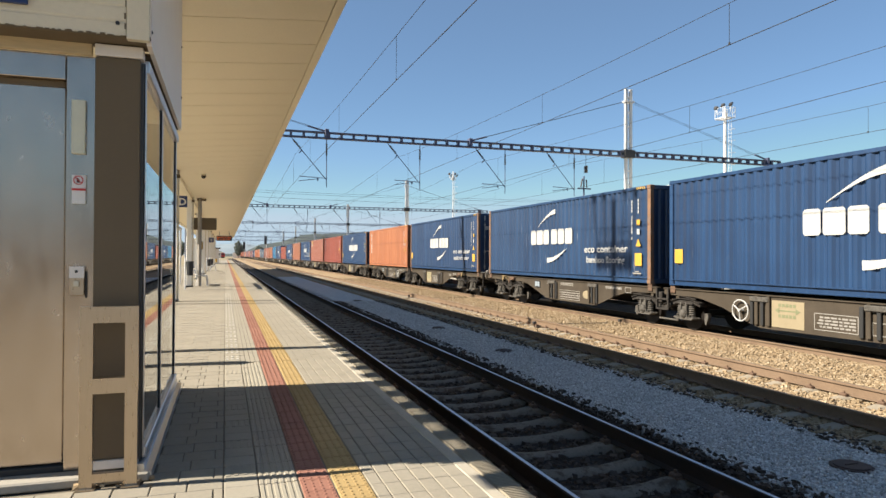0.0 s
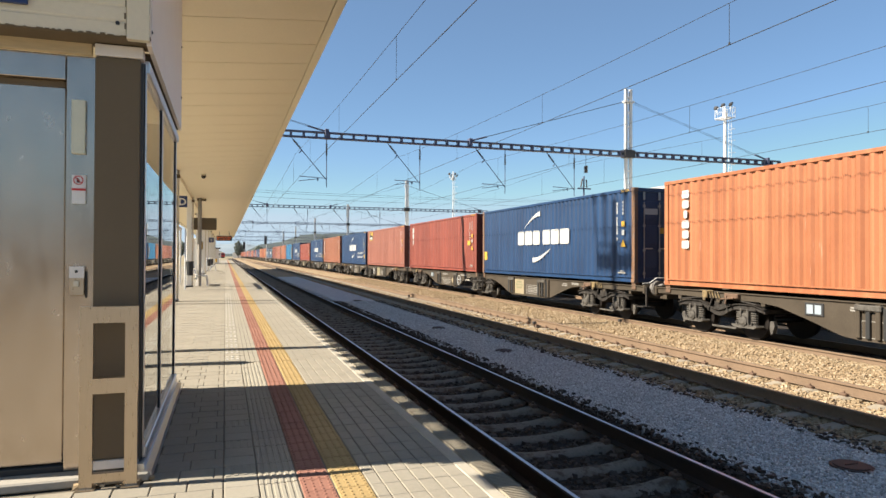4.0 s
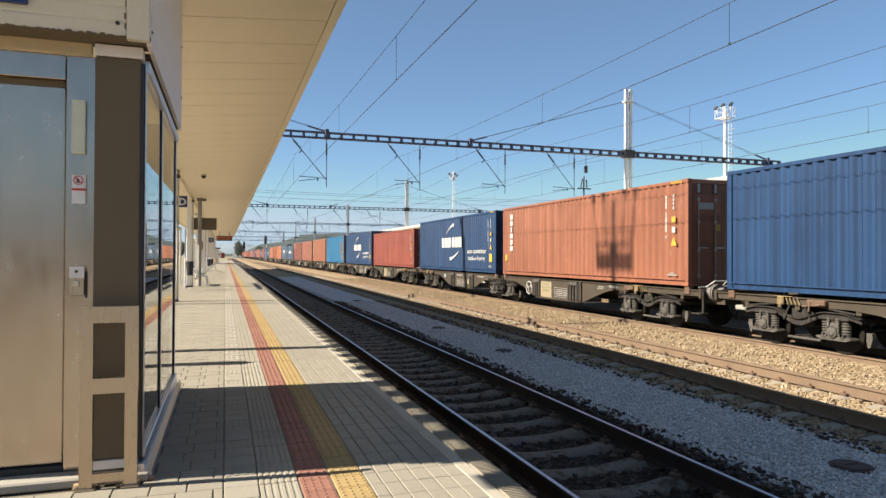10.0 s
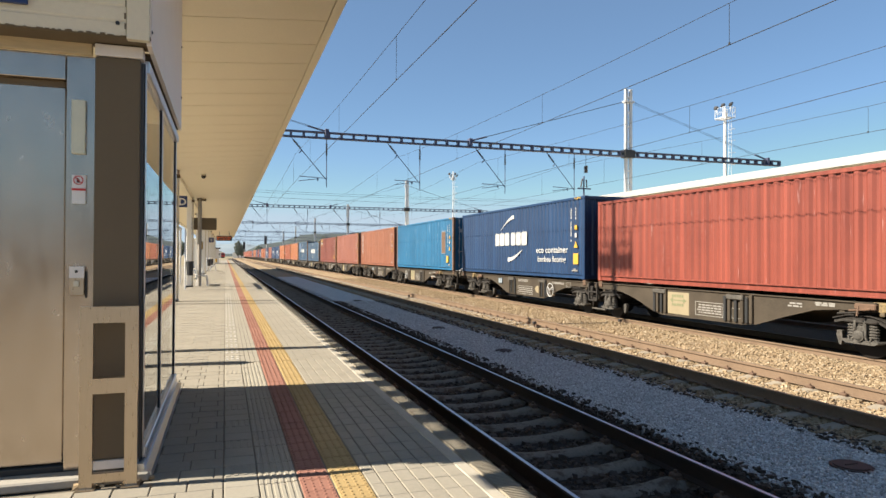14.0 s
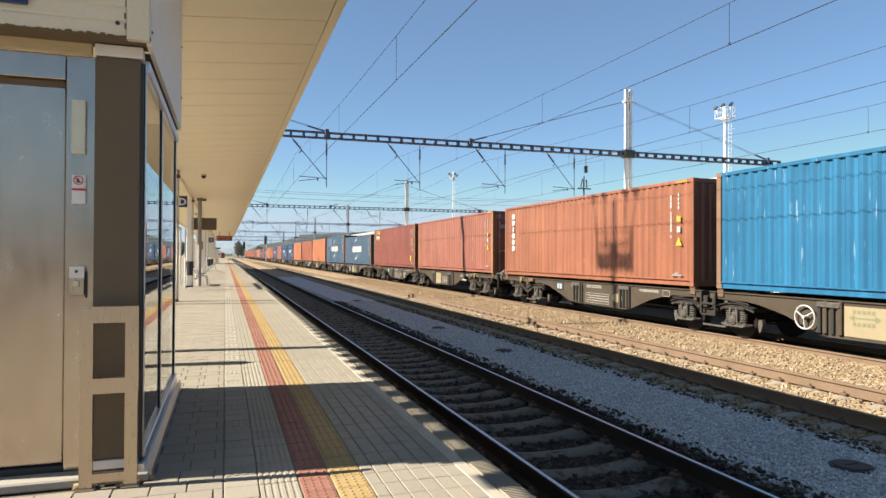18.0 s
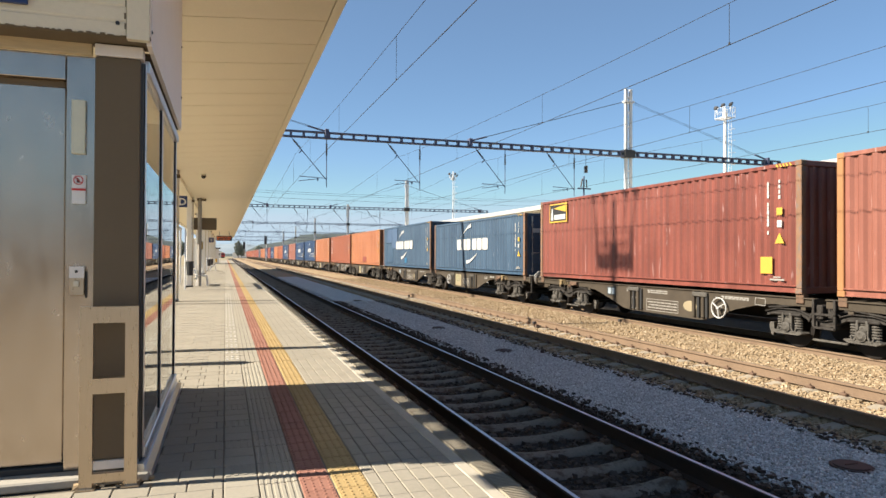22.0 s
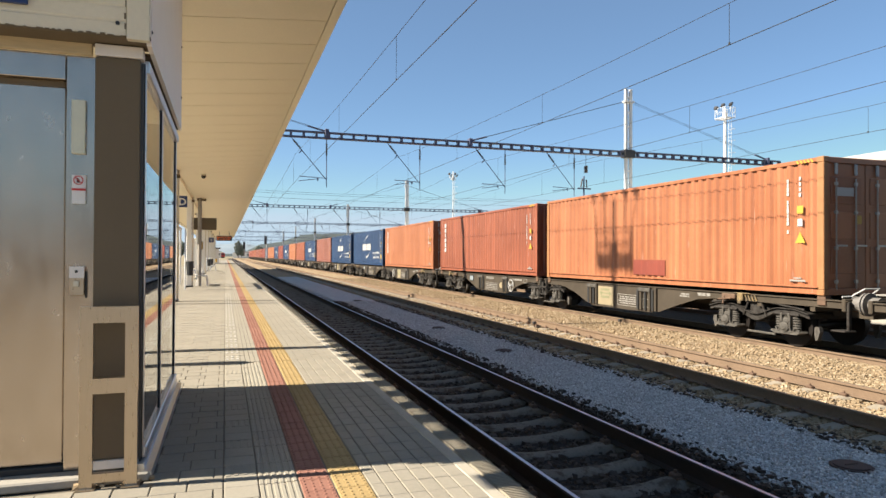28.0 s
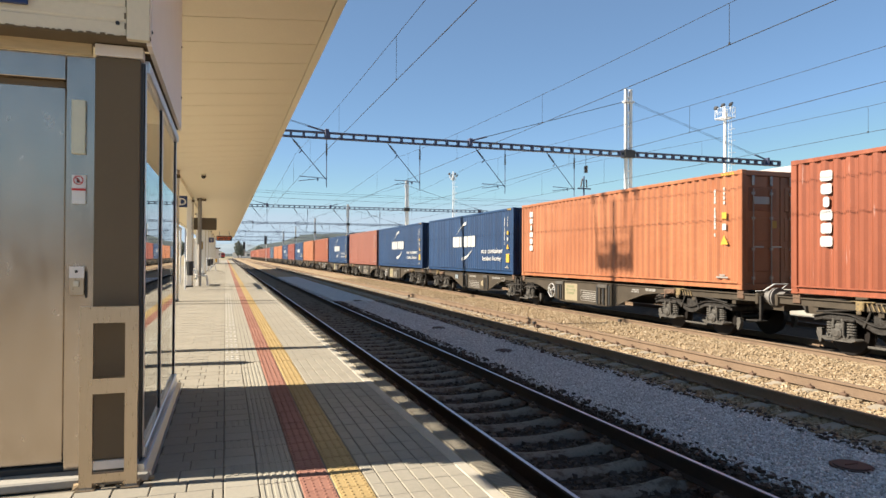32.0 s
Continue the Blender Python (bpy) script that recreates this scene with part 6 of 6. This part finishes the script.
def build_paving():
    near0, near1 = 3.0, 8.6
    D = 0.2
    kinds = [
        ("tactile_slab", 0.1, 0.196, PAVER_PALE),
        ("ribbed_tile", 0.3135, 0.233, PAVER_PALE),
        ("red_tile", 0.525, 0.19, PAVER_RED), ("yellow_tile", 0.722, 0.2, PAVER_YELLOW),
        ("paver", 0.863, 0.08, PAVER),
        *(("paver", 0.956 + 0.104 * q, 0.104, PAVER) for q in range(5)),
    ]
    cache = {}
    far = {}
    rnd = random.Random(2)
    for name, x, w, mat in kinds:
        key = (name, w, mat.name)
        if key not in cache:
            if name == "ribbed_tile":
                cache[key] = ribbed_mesh(w, D, mat)
            elif name == "tactile_slab":
                cache[key] = slab_mesh(w, D, mat)
            elif name in ("red_tile", "yellow_tile"):
                cache[key] = blister_mesh(w, D, mat, name)
            else:
                cache[key] = paver_mesh(w, D, mat, name)
        y = near0 - 12.0
        while y < 120.0:
            yy = y + D / 2
            dz = rnd.uniform(-0.003, 0.0)
            if near0 - 0.01 < y < near1:
                flat = name == "tactile_slab" and round(y / D) % 3
                o = part(name, shared("flat_slab", lambda: paver_mesh(0.196, D, PAVER_PALE, "tactile_slab")) if flat else cache[key], None, platform)
                o.location = (x, yy, dz)
            else:
                c = 0.002
                sh = far.setdefault(mat.name, (mat, Shape()))[1]
                if name == "ribbed_tile" and y < 30:
                    for q in range(4):
                        sh.box(x - w / 2 + w * q / 4 + 0.0035, x - w / 2 + w * (q + 1) / 4 - 0.0035, yy - D / 2 + c, yy + D / 2 - c, -0.05, dz)
                else:
                    sh.box(x - w / 2 + c, x + w / 2 - c, yy - D / 2 + c, yy + D / 2 - c, -0.05, dz)
                if name in ("red_tile", "yellow_tile") and near1 - 0.1 < y < 22:
                    for i in range(16):
                        bx, by = x - w / 2 + w * (i % 4 + 0.5) / 4, yy - D / 2 + D * (i // 4 + 0.5) / 4
                        sh.rod((bx, by, -0.004), (bx, by, 0.004), 0.014, 5, 0.008)
                if name == "tactile_slab" and y < 24 and round(y / D) % 3 != 1:
                    for q in range(3):
                        far.setdefault(DOTS.name, (DOTS, Shape()))[1].box(x - w / 2 + w * (q + 0.25) / 3, x - w / 2 + w * (q + 0.75) / 3, yy - 0.05, yy + 0.05, -0.01, 0.003)
            y += D
    # square pavers in rows across the platform, every other row shifted by half a stone
    full = paver_mesh(0.2, D, PAVER, "paver", 0.0027)
    half = paver_mesh(0.1, D, PAVER, "paver", 0.0027)
    s = far.setdefault(PAVER.name, (PAVER, Shape()))[1]
    y, row = -15.0, 0
    while y < 120:
        x = 0.0 - (0.0 if row % 2 else 0.055)
        left = -4.6 if y < 60 else -0.42
        if not row % 2:
            if near0 - 0.01 < y < near1:
                part("paver", half, None, platform).matrix_basis = pose(-0.0275, y + D / 2, rnd.uniform(-0.003, 0)) @ Matrix.Diagonal((0.5, 1, 1, 1))
            else:
                s.box(-0.052, -0.003, y + 0.002, y + 0.198, -0.05, rnd.uniform(-0.003, 0))
        while x - 0.2 > left:
            if not (-2.1 < x - 0.1 < -0.42 and 4.2 < y + 0.2 and y < 7.14):
                dz = rnd.uniform(-0.004, 0)
                if near0 - 0.01 < y < near1 and x > -0.9:
                    part("paver", full, None, platform).location = (x - 0.1, y + D / 2, dz)
                else:
                    g = 0.002
                    s.box(x - 0.2 + g, x - g, y + 0.002, y + 0.198, -0.05, dz)
            x -= 0.2
        y += D
        row += 1
    for k, (mat, sh) in far.items():
        o = part("far_pavers", sh, mat, platform)
        o["kind"] = "stuff"
    # plain strips where single stones no longer show, and behind the eye
    for x0, x1, mat in ((-4.7, 0.0, PAVER), (0.0, 0.43, PAVER_PALE), (0.43, 0.62, PAVER_RED), (0.62, 0.822, PAVER_YELLOW), (0.822, 1.42, PAVER)):
        part("paved_strip", Shape().box(x0, x1, 120.0 if x0 > -1 else 60.4, 190, -0.05, 0.0), mat, platform)
        if x0 >= 0:
            part("paved_strip", Shape().box(x0, x1, -40, -9.02, -0.05, 0.0), mat, platform)
    # edge slabs: cross-ribbed top, with a smooth border strip behind
    edge = Shape().cbox(-0.005, 0.155, 0.003, 0.997, -0.13, 0.0, 0.012)
    for q in range(40):
        y = 0.02 + q * 0.0245
        edge.box(0.008, 0.14, y, y + 0.012, -0.002, 0.005)
    edge = edge.mesh("edge_slab", EDGE)
    plain_edge = Shape().cbox(-0.005, 0.155, 0.003, 0.997, -0.13, 0.002, 0.012).mesh("edge_slab", EDGE)
    border = Shape().cbox(-0.095, -0.008, 0.003, 0.997, -0.13, 0.002, 0.006).mesh("edge_border", BORDER)
    for j in range(-12, 110):
        o = part("edge_slab", edge if j < 25 else plain_edge, None, platform, "pale ribbed concrete platform edge slab")
        o.location = (1.515, 1.0 * j, 0)
        part("edge_border", border, None, o)
    part("edge_strip", Shape().box(1.42, 1.67, 110, 190, -0.13, 0.0), EDGE, platform)
    part("edge_strip", Shape().box(1.42, 1.67, -40, -12, -0.13, 0.0), EDGE, platform)


PAVER_PALE = plain("paver_pale_grey", (0.255, 0.233, 0.19), 0.85, vary=0.12, s1=1.5, relief=0.25, shuffle=True, spec=0.15)
DOTS = plain("white_tactile_studs", (0.36, 0.345, 0.31), 0.8, vary=0.1, spec=0.15)
BORDER = plain("edge_border_concrete", (0.33, 0.3, 0.245), 0.85, vary=0.12, s1=1.5, relief=0.25, shuffle=True, spec=0.15)
EDGE = plain("edge_pale_concrete", (0.23, 0.203, 0.155), 0.85, vary=0.16, s1=1.2, relief=0.3, shuffle=True, dirt=(0.15, 0.12, 0.08), dirt_at=0.6, spec=0.15)
build_paving()


# ---- loose stone ----
def stones(name, boxes, size, mat, label, seed, squash=0.75):
    """Scattered angular stones over rectangles (x0, x1, y0, y1, z, stones per square metre)."""
    rng = np.random.default_rng(seed)
    base = np.array([(x, y, z) for x in (-1, 1) for y in (-1, 1) for z in (-1, 1)], float)
    quads = np.array([(0, 1, 3, 2), (4, 6, 7, 5), (0, 4, 5, 1), (2, 3, 7, 6), (0, 2, 6, 4), (1, 5, 7, 3)])
    allv = []
    for x0, x1, y0, y1, z, dens in boxes:
        n = int((x1 - x0) * (y1 - y0) * dens)
        c = np.stack([rng.uniform(x0, x1, n), rng.uniform(y0, y1, n), z + rng.uniform(-0.5, 0.45, n) * size], 1)
        s = size * rng.uniform(0.35, 0.75, (n, 1, 1)) * rng.uniform(0.7, 1.2, (n, 1, 3)) * np.array([1, 1, squash])
        v = base[None] * s * rng.uniform(0.55, 1.0, (n, 8, 1))
        a, b = rng.uniform(0, 6.283, n), rng.uniform(-0.7, 0.7, n)
        ca, sa, cb, sb = np.cos(a)[:, None], np.sin(a)[:, None], np.cos(b)[:, None], np.sin(b)[:, None]
        x, y, zz = v[..., 0], v[..., 1] * cb - v[..., 2] * sb, v[..., 1] * sb + v[..., 2] * cb
        v = np.stack([x * ca - y * sa, x * sa + y * ca, zz], -1) + c[:, None]
        allv.append(v)
    v = np.concatenate(allv)
    n = len(v)
    faces = (quads[None] + 8 * np.arange(n)[:, None, None]).reshape(-1, 4)
    me = bpy.data.meshes.new(name)
    me.from_pydata(v.reshape(-1, 3).tolist(), [], faces.tolist())
    me.materials.append(mat)
    return tagged(new(name, me), label, "ballast", kind="stuff")


def stone_material(name, cols, rough=0.95):
    m, nt, b = shader(name)
    geo = nt.nodes.new("ShaderNodeNewGeometry")
    v = place(nt)
    col = ramp(nt, geo.outputs["Random Per Island"], [(i / (len(cols) - 1), c) for i, c in enumerate(cols)])
    col = mix(nt, ramp(nt, noise_tex(nt, v, 40, 5), [(0.3, (0.35, 0.35, 0.35)), (0.7, (0, 0, 0))]), col, (0.1, 0.08, 0.06))
    link(nt, col, b.inputs["Base Color"])
    b.inputs["Roughness"].default_value = rough
    b.inputs["Specular IOR Level"].default_value = 0.15
    bump(nt, b, noise_tex(nt, v, 60, 4), 0.3, 0.005)
    return m


# tan stones toned as sunlit, brown ones darkened for the canopy's shade
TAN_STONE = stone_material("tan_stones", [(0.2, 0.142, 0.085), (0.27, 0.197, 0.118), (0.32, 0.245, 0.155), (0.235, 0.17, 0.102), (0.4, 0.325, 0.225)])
SHADED_STONE = stone_material("shaded_brown_stones", [(0.03, 0.022, 0.018), (0.05, 0.037, 0.029), (0.085, 0.064, 0.052), (0.038, 0.028, 0.022)])
GREY_STONE = stone_material("grey_stones", [(0.3, 0.295, 0.285), (0.5, 0.495, 0.48), (0.66, 0.655, 0.64), (0.4, 0.395, 0.385), (0.85, 0.85, 0.83)])
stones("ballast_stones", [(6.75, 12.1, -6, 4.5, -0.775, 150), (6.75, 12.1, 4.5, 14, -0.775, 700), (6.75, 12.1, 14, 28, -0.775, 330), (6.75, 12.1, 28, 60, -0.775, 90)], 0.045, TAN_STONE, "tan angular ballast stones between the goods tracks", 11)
stones("ballast_stones", [(1.85, 5.0, -8, 2.5, -0.825, 150), (1.85, 5.0, 2.5, 13, -0.825, 330), (1.85, 5.0, 13, 30, -0.822, 110)], 0.055, SHADED_STONE, "brown ballast stones, toned for shade, along the platform track", 12)
stones("gravel_chippings", [(4.9, 6.9, -6, 3.0, -0.765, 260), (4.9, 6.9, 3.0, 11, -0.767, 2300), (4.9, 6.9, 11, 18, -0.766, 900), (4.9, 6.9, 18, 30, -0.765, 300)], 0.021, GREY_STONE, "grey fine gravel chippings between the tracks", 13)
stones("ballast_stones", [(4.7, 5.1, 3, 30, -0.77, 260)], 0.045, SHADED_STONE, "dark stones along the gravel strip's edge", 14)
stones("ballast_stones", [(6.6, 7.0, 3, 30, -0.77, 260)], 0.045, SHADED_STONE, "dark stones beside the middle track", 15)


def build_small():
    for x, y in ((6.02, 4.956), (5.92, 13.4), (5.95, 18.2), (5.9, 30.3)):
        t = thing("drain_cover", x, y, -0.77, "round rusty drain cover set in the gravel", "drain cover", "drain covers")
        part("rim", Shape().rod((0, 0, -0.05), (0, 0, 0.02), 0.2, 24), MAROON, t)
        part("lid", Shape().rod((0, 0, 0.018), (0, 0, 0.032), 0.17, 24), MAROON, t)
        part("lifting_bar", Shape().rod((-0.08, 0, 0.036), (0.08, 0, 0.036), 0.008, 6), MAROON, t)
    for x, y in ((8.72, 17.5), (8.6, 31.0), (11.6, 17.4)):
        t = thing("track_marker", x, y, -0.78, "small dark marker stake beside the rails", "marker", "track markers")
        part("stake", Shape().rod((0, 0, -0.1), (0, 0, 0.14), 0.02, 6), RUSTY, t)
        part("cap", Shape().cbox(-0.05, 0.05, -0.05, 0.05, 0.12, 0.2, 0.012), DARKTRIM, t)
    # weathered mortar crumbs at the foot of the guard frame
    stones("mortar_crumbs", [(-0.85, -0.4, 4.16, 4.3, 0.012, 300)], 0.03, TAN_STONE, "crumbled mortar at the foot of the lift", 21)


build_small()


def motions():
    for ob in ROLLING:
        x, y, z = ob.location
        walk(ob, [(float(t), pose(x, y - d, z)) for t, d in enumerate(RUN)])


motions()
